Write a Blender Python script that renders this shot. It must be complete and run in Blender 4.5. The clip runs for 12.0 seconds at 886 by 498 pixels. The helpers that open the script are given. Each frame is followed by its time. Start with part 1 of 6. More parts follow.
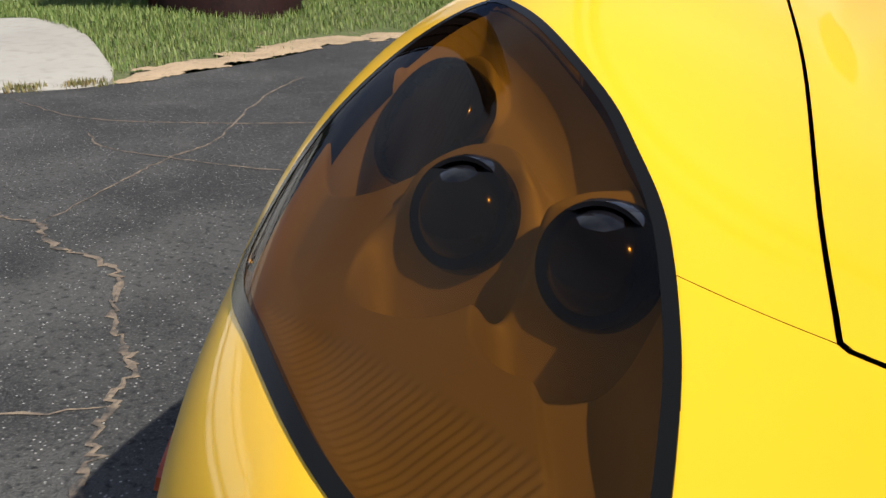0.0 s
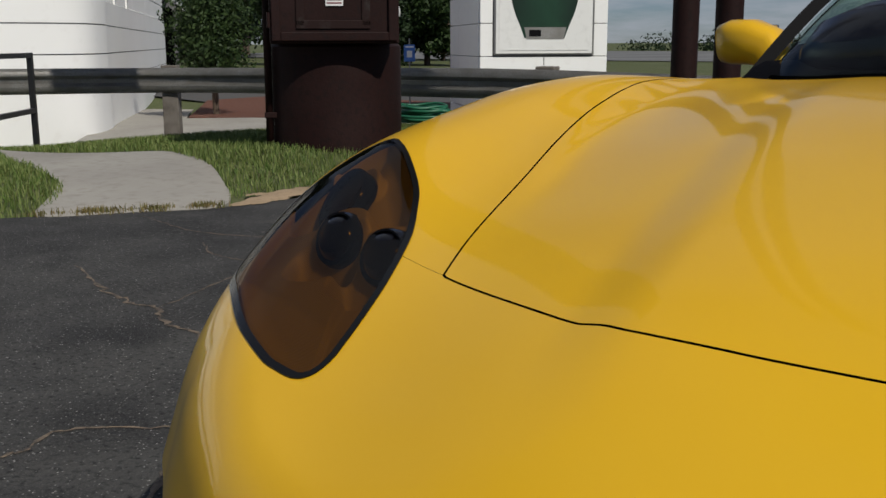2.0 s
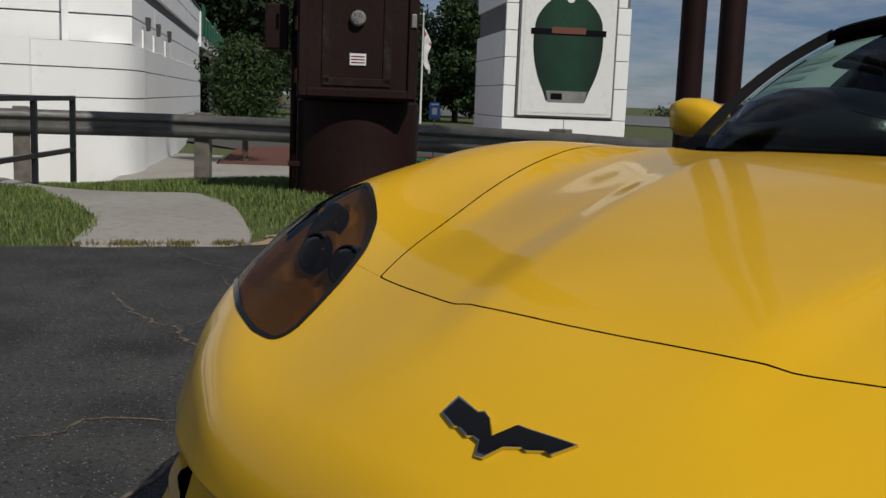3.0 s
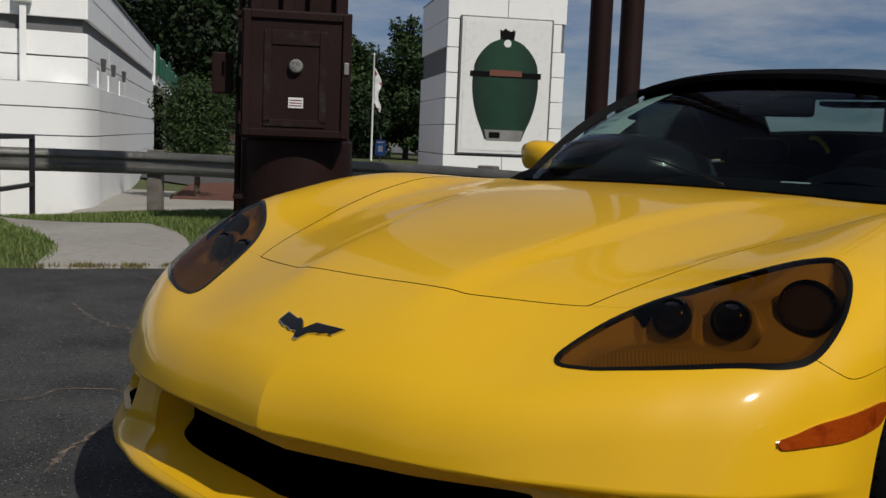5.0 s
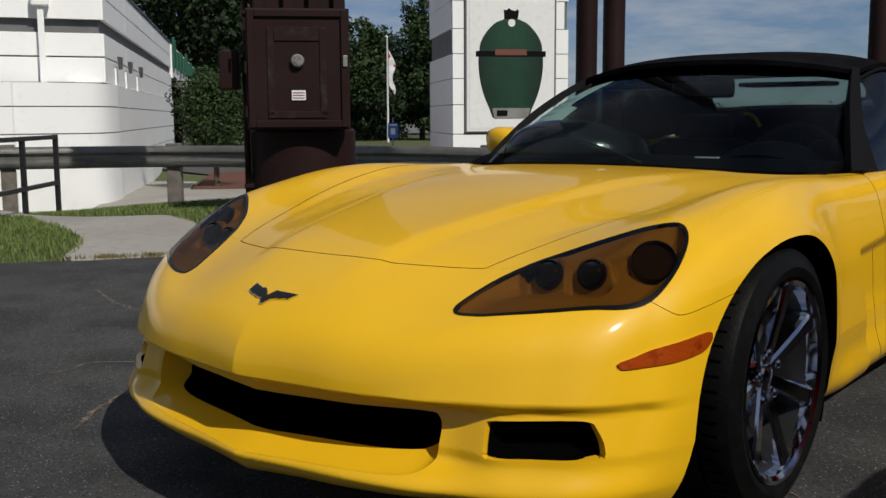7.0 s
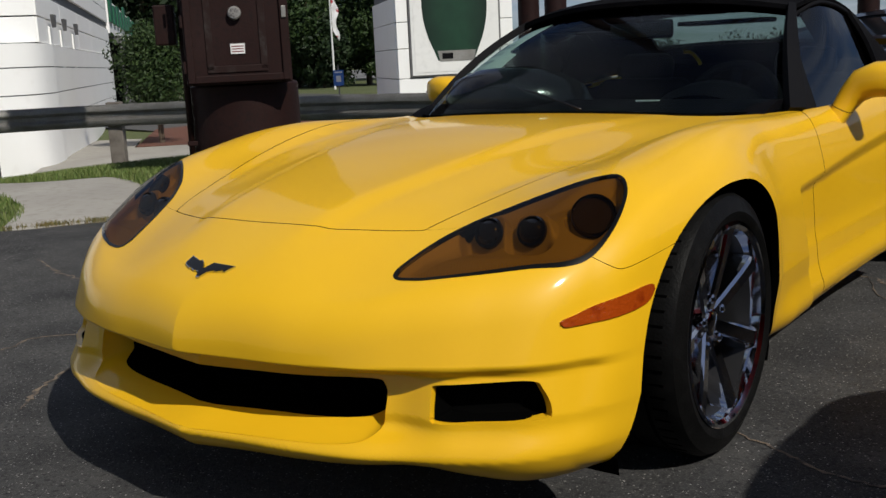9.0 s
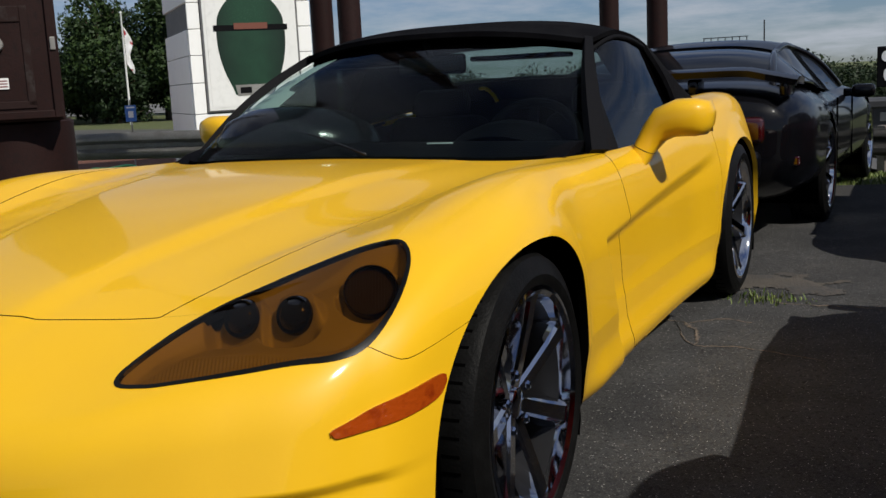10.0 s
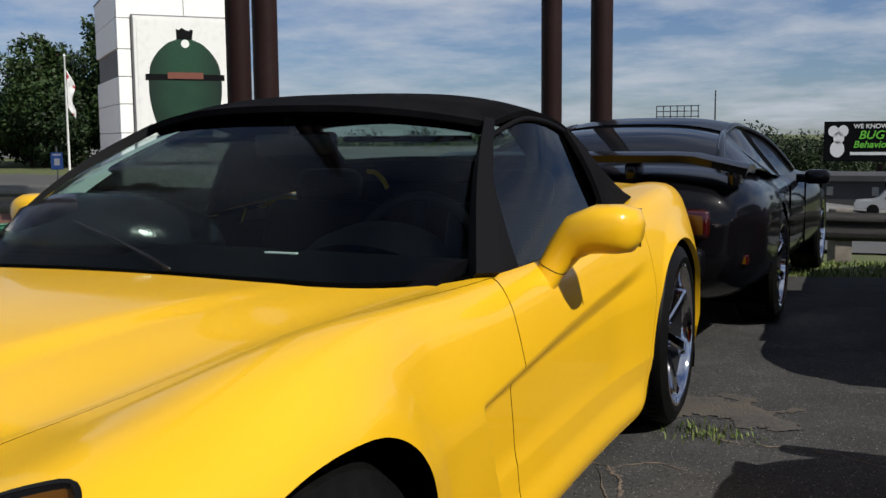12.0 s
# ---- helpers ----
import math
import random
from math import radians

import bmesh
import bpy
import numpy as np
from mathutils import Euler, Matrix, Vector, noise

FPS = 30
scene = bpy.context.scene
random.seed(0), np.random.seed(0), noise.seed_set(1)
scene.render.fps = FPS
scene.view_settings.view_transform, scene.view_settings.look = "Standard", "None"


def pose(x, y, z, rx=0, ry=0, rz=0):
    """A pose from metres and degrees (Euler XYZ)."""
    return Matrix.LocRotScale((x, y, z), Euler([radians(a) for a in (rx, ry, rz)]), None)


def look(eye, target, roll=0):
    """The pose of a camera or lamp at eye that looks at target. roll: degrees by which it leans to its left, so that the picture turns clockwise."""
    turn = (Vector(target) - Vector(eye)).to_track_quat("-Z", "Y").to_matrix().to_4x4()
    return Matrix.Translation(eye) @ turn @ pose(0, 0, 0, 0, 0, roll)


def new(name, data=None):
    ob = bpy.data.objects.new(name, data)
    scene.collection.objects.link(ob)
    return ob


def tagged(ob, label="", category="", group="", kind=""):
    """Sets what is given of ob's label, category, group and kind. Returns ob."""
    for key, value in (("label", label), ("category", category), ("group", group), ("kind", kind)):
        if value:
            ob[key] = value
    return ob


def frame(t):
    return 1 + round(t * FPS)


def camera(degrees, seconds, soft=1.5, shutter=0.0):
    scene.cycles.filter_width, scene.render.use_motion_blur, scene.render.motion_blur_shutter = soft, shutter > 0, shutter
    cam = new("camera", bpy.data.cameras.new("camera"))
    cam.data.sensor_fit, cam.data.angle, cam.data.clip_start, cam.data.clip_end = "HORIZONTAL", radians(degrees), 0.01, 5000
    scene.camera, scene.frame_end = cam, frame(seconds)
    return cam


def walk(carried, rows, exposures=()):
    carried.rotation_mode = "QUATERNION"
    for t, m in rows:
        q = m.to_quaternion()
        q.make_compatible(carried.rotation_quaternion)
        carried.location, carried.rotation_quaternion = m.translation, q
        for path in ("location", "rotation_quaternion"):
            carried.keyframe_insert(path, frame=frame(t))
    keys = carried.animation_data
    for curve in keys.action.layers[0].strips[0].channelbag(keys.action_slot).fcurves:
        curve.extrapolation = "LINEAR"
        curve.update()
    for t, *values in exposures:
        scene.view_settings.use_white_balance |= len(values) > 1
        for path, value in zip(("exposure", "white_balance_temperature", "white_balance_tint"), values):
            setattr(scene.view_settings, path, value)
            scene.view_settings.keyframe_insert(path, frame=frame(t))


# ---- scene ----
cam = camera(47.1, 12.0)
PATH = [
    (0, (-0.355, -0.057, 0.803), (-1.359, 1.546, 0.153), 0.1),
    (0.5, (-0.269, -0.107, 0.81), (-1.332, 1.488, 0.239), -0.3),
    (1, (-0.137, -0.214, 0.819), (-1.249, 1.364, 0.298), 0.1),
    (1.5, (0.041, -0.318, 0.851), (-1.112, 1.25, 0.389), -1.4),
    (2, (0.2, -0.427, 0.862), (-1.029, 1.1, 0.465), -0.2),
    (2.5, (0.375, -0.574, 0.879), (-0.887, 0.939, 0.539), 1.1),
    (3, (0.563, -0.686, 0.886), (-0.714, 0.826, 0.596), 2.2),
    (3.5, (0.731, -0.822, 0.896), (-0.548, 0.694, 0.641), 2.3),
    (3.7, (0.8, -0.886, 0.904), (-0.449, 0.657, 0.659), 2.3),
    (5.3, (1.376, -1.239, 0.917), (0.158, 0.334, 0.713), 2.4),
    (5.5, (1.434, -1.27, 0.925), (0.211, 0.301, 0.736), 2.3),
    (6, (1.579, -1.327, 0.928), (0.346, 0.239, 0.757), 1.7),
    (6.5, (1.698, -1.392, 0.944), (0.437, 0.145, 0.732), 1.5),
    (7, (1.753, -1.444, 0.97), (0.498, 0.092, 0.711), -0.3),
    (9, (1.758, -1.39, 1.005), (0.581, 0.183, 0.634), -2.8),
    (9.5, (1.66, -1.252, 1.012), (0.611, 0.399, 0.598), -3.9),
    (10, (1.615, -0.987, 1.015), (0.749, 0.786, 0.688), -2.9),
    (10.5, (1.579, -0.79, 1.055), (0.745, 1.008, 0.791), -2.4),
    (11, (1.52, -0.612, 1.116), (0.805, 1.242, 0.885), -1.2),
    (11.5, (1.524, -0.41, 1.143), (0.93, 1.488, 0.929), -1.0),
    (12, (1.513, -0.176, 1.092), (0.73, 1.651, 0.87), -0.5),
]
EXPOSURE = [(0, .84), (.5, .56), (1, .26), (1.5, -.12), (2.5, -.46), (3.5, -.54), (5.5, -.42), (6.5, -.30), (9, -.12), (9.5, -.06), (10.5, .10), (11.5, .20), (12, .24)]
walk(cam, [(t, look(eye, target, roll)) for t, eye, target, roll in PATH], EXPOSURE)


# ---- world, sun, exposure ----
SUN_WAY = Vector((.68, -.20, .70)).normalized()
world = bpy.data.worlds.new("sky")
scene.world = world
world.use_nodes = True
wn, wl = world.node_tree.nodes, world.node_tree.links
sky = wn.new("ShaderNodeTexSky")
sky.sky_type, sky.sun_disc = "NISHITA", False
sky.sun_elevation = math.asin(SUN_WAY.z)
sky.sun_rotation = math.atan2(SUN_WAY.x, SUN_WAY.y)
sky.air_density, sky.dust_density, sky.ozone_density = 1.0, .1, 2.5
coord = wn.new("ShaderNodeTexCoord")
split, layer = wn.new("ShaderNodeSeparateXYZ"), wn.new("ShaderNodeCombineXYZ")
above, lift = wn.new("ShaderNodeMath"), wn.new("ShaderNodeMath")
above.operation, above.inputs[1].default_value = "MAXIMUM", 0
lift.operation, lift.inputs[1].default_value = "ADD", .14
wl.new(coord.outputs["Generated"], split.inputs["Vector"])
wl.new(split.outputs["Z"], above.inputs[0])
wl.new(above.outputs["Value"], lift.inputs[0])
for axis in "XY":
    over = wn.new("ShaderNodeMath")
    over.operation = "DIVIDE"
    wl.new(split.outputs[axis], over.inputs[0])
    wl.new(lift.outputs["Value"], over.inputs[1])
    wl.new(over.outputs["Value"], layer.inputs[axis])
clouds = wn.new("ShaderNodeTexNoise")
clouds.inputs["Scale"].default_value, clouds.inputs["Detail"].default_value, clouds.inputs["Roughness"].default_value = 1.1, 12, .62
ramp = wn.new("ShaderNodeValToRGB")
ramp.color_ramp.elements[0].position, ramp.color_ramp.elements[1].position = .40, .66
ramp.color_ramp.elements[0].color, ramp.color_ramp.elements[1].color = (.05, .05, .05, 1), (.92, .92, .92, 1)
blend = wn.new("ShaderNodeMixRGB")
blend.inputs["Color2"].default_value = (5.6, 6.1, 6.9, 1)
wl.new(layer.outputs["Vector"], clouds.inputs["Vector"])
wl.new(clouds.outputs["Fac"], ramp.inputs["Fac"])
wl.new(ramp.outputs["Color"], blend.inputs["Fac"])
cool = wn.new("ShaderNodeMixRGB")
cool.blend_type = "MULTIPLY"
cool.inputs["Fac"].default_value, cool.inputs["Color2"].default_value = 1, (.44, .54, .76, 1)
wl.new(sky.outputs["Color"], cool.inputs["Color1"])
wl.new(cool.outputs["Color"], blend.inputs["Color1"])
wl.new(blend.outputs["Color"], wn["Background"].inputs["Color"])
wn["Background"].inputs["Strength"].default_value = .074
sun = new("sun", bpy.data.lights.new("sun", "SUN"))
sun.data.energy, sun.data.angle, sun.data.color = 4.1, radians(.55), (1, .95, .86)
sun.matrix_world = look(SUN_WAY * 50, (0, 0, 0))


# ---- materials ----
def material(name, colour, rough=.5, metal=0.0, coat=0.0, spots=(), bump=(), spec=None, coat_ior=1.5):
    """A surface. spots: (scale, colour, low, high) noise patches laid over the base in turn; bump: (scale, height) of fine relief."""
    m = bpy.data.materials.new(name)
    m.use_nodes = True
    n, l = m.node_tree.nodes, m.node_tree.links
    bsdf = n["Principled BSDF"]
    bsdf.inputs["Base Color"].default_value = (*colour, 1)
    bsdf.inputs["Roughness"].default_value = rough
    bsdf.inputs["Metallic"].default_value = metal
    bsdf.inputs["Coat Weight"].default_value = coat
    bsdf.inputs["Coat Roughness"].default_value = .03
    bsdf.inputs["Coat IOR"].default_value = coat_ior
    if spec is not None:
        bsdf.inputs["Specular IOR Level"].default_value = spec
    where = n.new("ShaderNodeNewGeometry")
    last = None
    for scale, tint, low, high in spots:
        tex = n.new("ShaderNodeTexNoise")
        tex.inputs["Scale"].default_value, tex.inputs["Detail"].default_value = scale, 6
        l.new(where.outputs["Position"], tex.inputs["Vector"])
        span = n.new("ShaderNodeMapRange")
        span.inputs["From Min"].default_value, span.inputs["From Max"].default_value = low, high
        l.new(tex.outputs["Fac"], span.inputs["Value"])
        mix = n.new("ShaderNodeMixRGB")
        mix.inputs["Color1"].default_value, mix.inputs["Color2"].default_value = (*colour, 1), (*tint, 1)
        l.new(span.outputs["Result"], mix.inputs["Fac"])
        if last:
            l.new(last.outputs["Color"], mix.inputs["Color1"])
        last = mix
    if last:
        l.new(last.outputs["Color"], bsdf.inputs["Base Color"])
    height = None
    for scale, depth in bump:
        tex = n.new("ShaderNodeTexNoise")
        tex.inputs["Scale"].default_value, tex.inputs["Detail"].default_value = scale, 4
        l.new(where.outputs["Position"], tex.inputs["Vector"])
        b = n.new("ShaderNodeBump")
        b.inputs["Distance"].default_value = depth
        l.new(tex.outputs["Fac"], b.inputs["Height"])
        if height:
            l.new(height.outputs["Normal"], b.inputs["Normal"])
        height = b
    if height:
        l.new(height.outputs["Normal"], bsdf.inputs["Normal"])
    return m


def clear(name, tint, ior=1.5, rough=.02, gloss=1.0):
    """Thin tinted glass or plastic: what lies behind shows through the tint, with a glossy skin."""
    m = bpy.data.materials.new(name)
    m.use_nodes = True
    n, l = m.node_tree.nodes, m.node_tree.links
    n.remove(n["Principled BSDF"])
    through_it, shine, mix, edge = n.new("ShaderNodeBsdfTransparent"), n.new("ShaderNodeBsdfGlossy"), n.new("ShaderNodeMixShader"), n.new("ShaderNodeFresnel")
    through_it.inputs["Color"].default_value = (*tint, 1)
    shine.inputs["Roughness"].default_value = rough
    edge.inputs["IOR"].default_value = ior
    soft = n.new("ShaderNodeMath")
    soft.operation, soft.inputs[1].default_value = "MULTIPLY", gloss
    l.new(edge.outputs["Fac"], soft.inputs[0])
    l.new(soft.outputs["Value"], mix.inputs["Fac"])
    l.new(through_it.outputs["BSDF"], mix.inputs[1])
    l.new(shine.outputs["BSDF"], mix.inputs[2])
    l.new(mix.outputs["Shader"], n["Material Output"].inputs["Surface"])
    return m


YELLOW = material("yellow_paint", (.77, .443, .011), .42, 0, .6, spots=[(3.0, (.745, .420, .009), .35, .7)], spec=.15, coat_ior=1.45)
YELLOW.node_tree.nodes["Principled BSDF"].inputs["Coat Roughness"].default_value = .07
BLACK_TRIM = material("black_trim", (.006, .006, .007), .65, spec=.06, bump=[(300, .0006)])
BLACK_GLOSS = material("black_gloss", (.006, .006, .007), .25, spec=.35)
# near-black for hollows, panel edges and trim; the hollows' shade is in this colour
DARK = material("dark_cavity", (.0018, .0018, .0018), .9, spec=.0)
CLOTH = material("soft_top_cloth", (.005, .005, .006), .95, spec=.03, spots=[(9, (.009, .009, .010), .4, .7)], bump=[(700, .001), (9, .004)])
SMOKE = clear("smoked_lens", (.38, .240, .070), 1.45, .02, .42)
GLASS = clear("windscreen_glass", (.68, .80, .77), 1.5, .012, .42)
SIDE_GLASS = clear("side_glass", (.56, .66, .66), 1.5, .012, .9)
CHROME = material("chrome", (.60, .60, .62), .06, 1.0)
RUBBER = material("tyre_rubber", (.004, .004, .004), .5, spec=.10, spots=[(30, (.007, .007, .007), .45, .75)], bump=[(160, .001)])
RED_METAL = material("red_caliper", (.16, .004, .010), .35)
STEEL = material("brake_steel", (.10, .10, .105), .4, 1.0)
RIM_DARK = material("dark_rim_barrel", (.03, .03, .032), .35, .6)
AMBER = material("amber_lens", (.33, .050, .004), .16, 0, 1.0, spots=[(40, (.22, .026, .003), .5, .7)], bump=[(120, .002)])
SILVER = material("silver_reflector", (.60, .58, .53), .55, .1)
LAMP_RIM = material("lamp_rim_rubber", (.005, .005, .005), .22, spec=.12)
LAMP_GLASS = material("ribbed_lamp_glass", (.050, .046, .056), .25)
LAMP_DARK = material("lamp_dark", (.006, .006, .008), .14, 0, .25, spec=.25)
LEATHER = material("black_leather", (.003, .003, .004), .7, spec=.04, bump=[(220, .0012)])
BLACK_PAINT = material("black_car_paint", (.003, .003, .004), .35, 0, .55, spec=.03, coat_ior=1.45)
RED_PAINT = material("red_car_paint", (.14, .003, .006), .40, 0, .18, spots=[(4, (.14, .002, .006), .4, .7)], spec=.2, coat_ior=1.4)
CREAM = material("cream_cloth", (.48, .42, .33), .9, spots=[(14, (.40, .35, .27), .4, .7)], bump=[(500, .001)])
RED_LIGHT = material("red_lens", (.55, .01, .008), .15, 0, .8)
BROWN_STEEL = material("brown_painted_steel", (.017, .0065, .0055), .6, 0, 0, spec=.15, spots=[(2.0, (.022, .010, .009), .4, .7), (25, (.010, .006, .0055), .5, .8)], bump=[(60, .0015)])
WHITE_WALL = material("white_wall_panels", (.90, .90, .885), .5, spots=[(.6, (.87, .87, .855), .4, .7), (6, (.81, .80, .78), .58, .85)], bump=[(40, .001)])
WORN_BROWN = material("worn_brown_paint", (.022, .012, .011), .7, spec=.1, spots=[(9, (.040, .034, .032), .5, .75), (45, (.02, .011, .01), .45, .7)], bump=[(60, .0015)])
GREY_DIAL = material("grey_dial", (.22, .21, .20), .4, spots=[(60, (.08, .075, .07), .45, .6)])
GREY_BAND = material("grey_band", (.12, .12, .125), .6, spots=[(3, (.15, .15, .15), .4, .7)])
SHADED_RAIL = material("shaded_dark_steel", (.030, .029, .028), .7, .2, spots=[(5, (.045, .043, .04), .5, .85)], bump=[(80, .001)])
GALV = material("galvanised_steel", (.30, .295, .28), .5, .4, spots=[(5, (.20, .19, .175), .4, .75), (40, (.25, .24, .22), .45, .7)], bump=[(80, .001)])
WOOD_POST = material("weathered_post", (.16, .14, .12), .8, spots=[(8, (.10, .085, .07), .4, .7)], bump=[(50, .004)])
BLACK_RAIL = material("black_handrail", (.012, .012, .013), .4, spots=[(30, (.03, .025, .02), .55, .8)])
CONCRETE = material("concrete", (.36, .34, .30), .85, spots=[(1.2, (.29, .27, .24), .35, .7), (14, (.25, .23, .20), .5, .8)], bump=[(90, .003)])
GREEN_SIGN = material("green_letters", (.012, .10, .05), .4)
HOSE = material("green_hose", (.012, .11, .055), .45)
MULCH = material("red_mulch", (.16, .060, .035), .95, spots=[(20, (.07, .03, .02), .4, .7)], bump=[(60, .02)])
BARK = material("bark", (.09, .065, .045), .9, bump=[(30, .01)])
BLUE_SIGN = material("blue_sign", (.05, .16, .50), .4)
WHITE_PLAIN = material("white_plain", (.78, .78, .76), .5, spots=[(10, (.70, .70, .68), .5, .8)])
EGG_GREEN = material("dark_green_glaze", (.006, .034, .016), .4, spots=[(3, (.010, .050, .024), .4, .7)])


# ---- mesh helpers ----
def mesh_of(name, verts, faces, mats, smooth=True, which=None):
    me = bpy.data.meshes.new(name)
    me.from_pydata([tuple(v) for v in verts], [], [tuple(f) for f in faces])
    for m in (mats if isinstance(mats, (list, tuple)) else [mats]):
        me.materials.append(m)
    if which is not None:
        me.polygons.foreach_set("material_index", np.array(which, dtype=np.int32))
    me.polygons.foreach_set("use_smooth", np.full(len(me.polygons), smooth))
    me.update()
    return me


def part(name, bm, mat, parent=None, label="", smooth=False, sharp=None):
    """Links a bmesh as one mesh object under a thing or a part."""
    me = bpy.data.meshes.new(name)
    bm.normal_update()
    bm.to_mesh(me)
    bm.free()
    for m in (mat if isinstance(mat, (list, tuple)) else [mat]):
        me.materials.append(m)
    me.polygons.foreach_set("use_smooth", np.full(len(me.polygons), smooth or sharp is not None))
    if sharp is not None:
        me.set_sharp_from_angle(angle=radians(sharp))
    ob = new(name, me)
    ob.parent = parent
    return tagged(ob, label)


def holder(name, label, category, group="", kind="", at=None):
    ob = tagged(new(name), label, category, group, kind)
    if at is not None:
        ob.matrix_world = at
    return ob


def box(lo, hi, bevel=0.0, bm=None, m=None, seg=2):
    """A box between two corners, with rounded edges."""
    own = bmesh.new()
    bmesh.ops.create_cube(own, size=1)
    lo, hi = Vector(lo), Vector(hi)
    for v in own.verts:
        v.co = Vector([(lo[i] + hi[i]) / 2 + v.co[i] * (hi[i] - lo[i]) for i in range(3)])
    if bevel:
        bmesh.ops.bevel(own, geom=own.edges[:], offset=bevel, segments=seg, affect="EDGES", profile=.5)
    if m is not None:
        own.transform(m)
    return merge(bm, own)


def merge(bm, own):
    if bm is None:
        return own
    me = bpy.data.meshes.new("tmp")
    own.to_mesh(me)
    own.free()
    bm.from_mesh(me)
    bpy.data.meshes.remove(me)
    return bm


def turned(profile, n=32, bm=None, m=None, cap=True):
    """A body of revolution round z from (radius, z) pairs."""
    own = bmesh.new()
    rings = []
    for r, z in profile:
        rings.append([own.verts.new((r * math.cos(2 * math.pi * i / n), r * math.sin(2 * math.pi * i / n), z)) for i in range(n)])
    for a, b in zip(rings, rings[1:]):
        for i in range(n):
            own.faces.new((a[i], a[(i + 1) % n], b[(i + 1) % n], b[i]))
    if cap:
        own.faces.new(rings[0][::-1])
        own.faces.new(rings[-1])
    if m is not None:
        own.transform(m)
    bmesh.ops.recalc_face_normals(own, faces=own.faces[:])
    return merge(bm, own)


def tube(points, r, n=10, bm=None, closed=False):
    """A round tube along points."""
    own = bmesh.new()
    pts = [Vector(p) for p in points]
    rings = []
    side = None
    for i, p in enumerate(pts):
        a = pts[i - 1] if i else (pts[-1] if closed else p)
        b = pts[i + 1] if i + 1 < len(pts) else (pts[0] if closed else p)
        way = (b - a).normalized()
        if side is None:
            side = way.orthogonal().normalized()
        side = (side - way * side.dot(way)).normalized()
        up = way.cross(side)
        rad = r[i] if isinstance(r, (list, tuple)) else r
        rings.append([own.verts.new(p + (side * math.cos(2 * math.pi * k / n) + up * math.sin(2 * math.pi * k / n)) * rad) for k in range(n)])
    pairs = list(zip(rings, rings[1:])) + ([(rings[-1], rings[0])] if closed else [])
    for a, b in pairs:
        for k in range(n):
            own.faces.new((a[k], a[(k + 1) % n], b[(k + 1) % n], b[k]))
    if not closed:
        own.faces.new(rings[0][::-1])
        own.faces.new(rings[-1])
    bmesh.ops.recalc_face_normals(own, faces=own.faces[:])
    return merge(bm, own)


def prism(outline, depth, bm=None, m=None, bevel=0.0):
    """An outline in x, y raised by depth along z."""
    own = bmesh.new()
    f = own.faces.new([own.verts.new((x, y, 0)) for x, y in outline])
    made = bmesh.ops.extrude_face_region(own, geom=[f])
    bmesh.ops.translate(own, vec=(0, 0, depth), verts=[g for g in made["geom"] if isinstance(g, bmesh.types.BMVert)])
    bmesh.ops.recalc_face_normals(own, faces=own.faces[:])
    if bevel:
        bmesh.ops.bevel(own, geom=[e for e in own.edges], offset=bevel, segments=2, affect="EDGES", profile=.5)
    if m is not None:
        own.transform(m)
    return merge(bm, own)


def smooth_loop(points, per=10):
    """A closed smooth outline through points."""
    pts = np.array(points, float)
    n, out = len(pts), []
    for i in range(n):
        a, b, c, d = pts[i - 1], pts[i], pts[(i + 1) % n], pts[(i + 2) % n]
        for k in range(per):
            s = k / per
            out.append(.5 * (2 * b + (c - a) * s + (2 * a - 5 * b + 4 * c - d) * s * s + (3 * b - a - 3 * c + d) * s ** 3))
    return np.array(out)


def smooth_line(points, per=10):
    pts = np.array(points, float)
    pts = np.vstack([2 * pts[0] - pts[1], pts, 2 * pts[-1] - pts[-2]])
    out = []
    for i in range(1, len(pts) - 2):
        a, b, c, d = pts[i - 1:i + 3]
        for k in range(per):
            s = k / per
            out.append(.5 * (2 * b + (c - a) * s + (2 * a - 5 * b + 4 * c - d) * s * s + (3 * b - a - 3 * c + d) * s ** 3))
    return np.array(out + [pts[-2]])


def inside_by(q, loop):
    """The distance of 2D places q from a closed outline, below nought inside."""
    a, b = loop, np.roll(loop, -1, 0)
    best, odd = np.full(len(q), 1e9), np.zeros(len(q), bool)
    for p0, p1 in zip(a, b):
        e = p1 - p0
        w = q - p0
        s = np.clip((w @ e) / max(e @ e, 1e-12), 0, 1)
        best = np.minimum(best, np.hypot(*(w - s[:, None] * e).T))
        if p0[1] != p1[1]:
            cross = (p0[1] > q[:, 1]) != (p1[1] > q[:, 1])
            odd ^= cross & (q[:, 0] < p0[0] + (q[:, 1] - p0[1]) / (p1[1] - p0[1]) * e[0])
    return np.where(odd, -best, best)


def curve(*keys):
    """A smooth curve through (place, value) keys, as a function of arrays."""
    xs, vs = (np.array(c, float) for c in zip(*keys))
    gap, rise = np.diff(xs), np.diff(vs)
    slope = rise / gap
    tang = np.concatenate(([slope[0]], (slope[:-1] * gap[1:] + slope[1:] * gap[:-1]) / (gap[1:] + gap[:-1]), [slope[-1]]))

    def at(x):
        x = np.clip(x, xs[0], xs[-1])
        i = np.clip(np.searchsorted(xs, x) - 1, 0, len(gap) - 1)
        h = gap[i]
        s = (x - xs[i]) / h
        return ((1 + 2 * s) * (1 - s) ** 2 * vs[i] + s * (1 - s) ** 2 * h * tang[i] + s * s * (3 - 2 * s) * vs[i + 1] + s * s * (s - 1) * h * tang[i + 1])
    return at


def step(x, lo, hi):
    s = np.clip((x - lo) / (hi - lo), 0, 1)
    return s * s * (3 - 2 * s)


def soft_max(a, b, k):
    h = np.maximum(k - np.abs(a - b), 0) / k
    return np.maximum(a, b) + h * h * k / 4


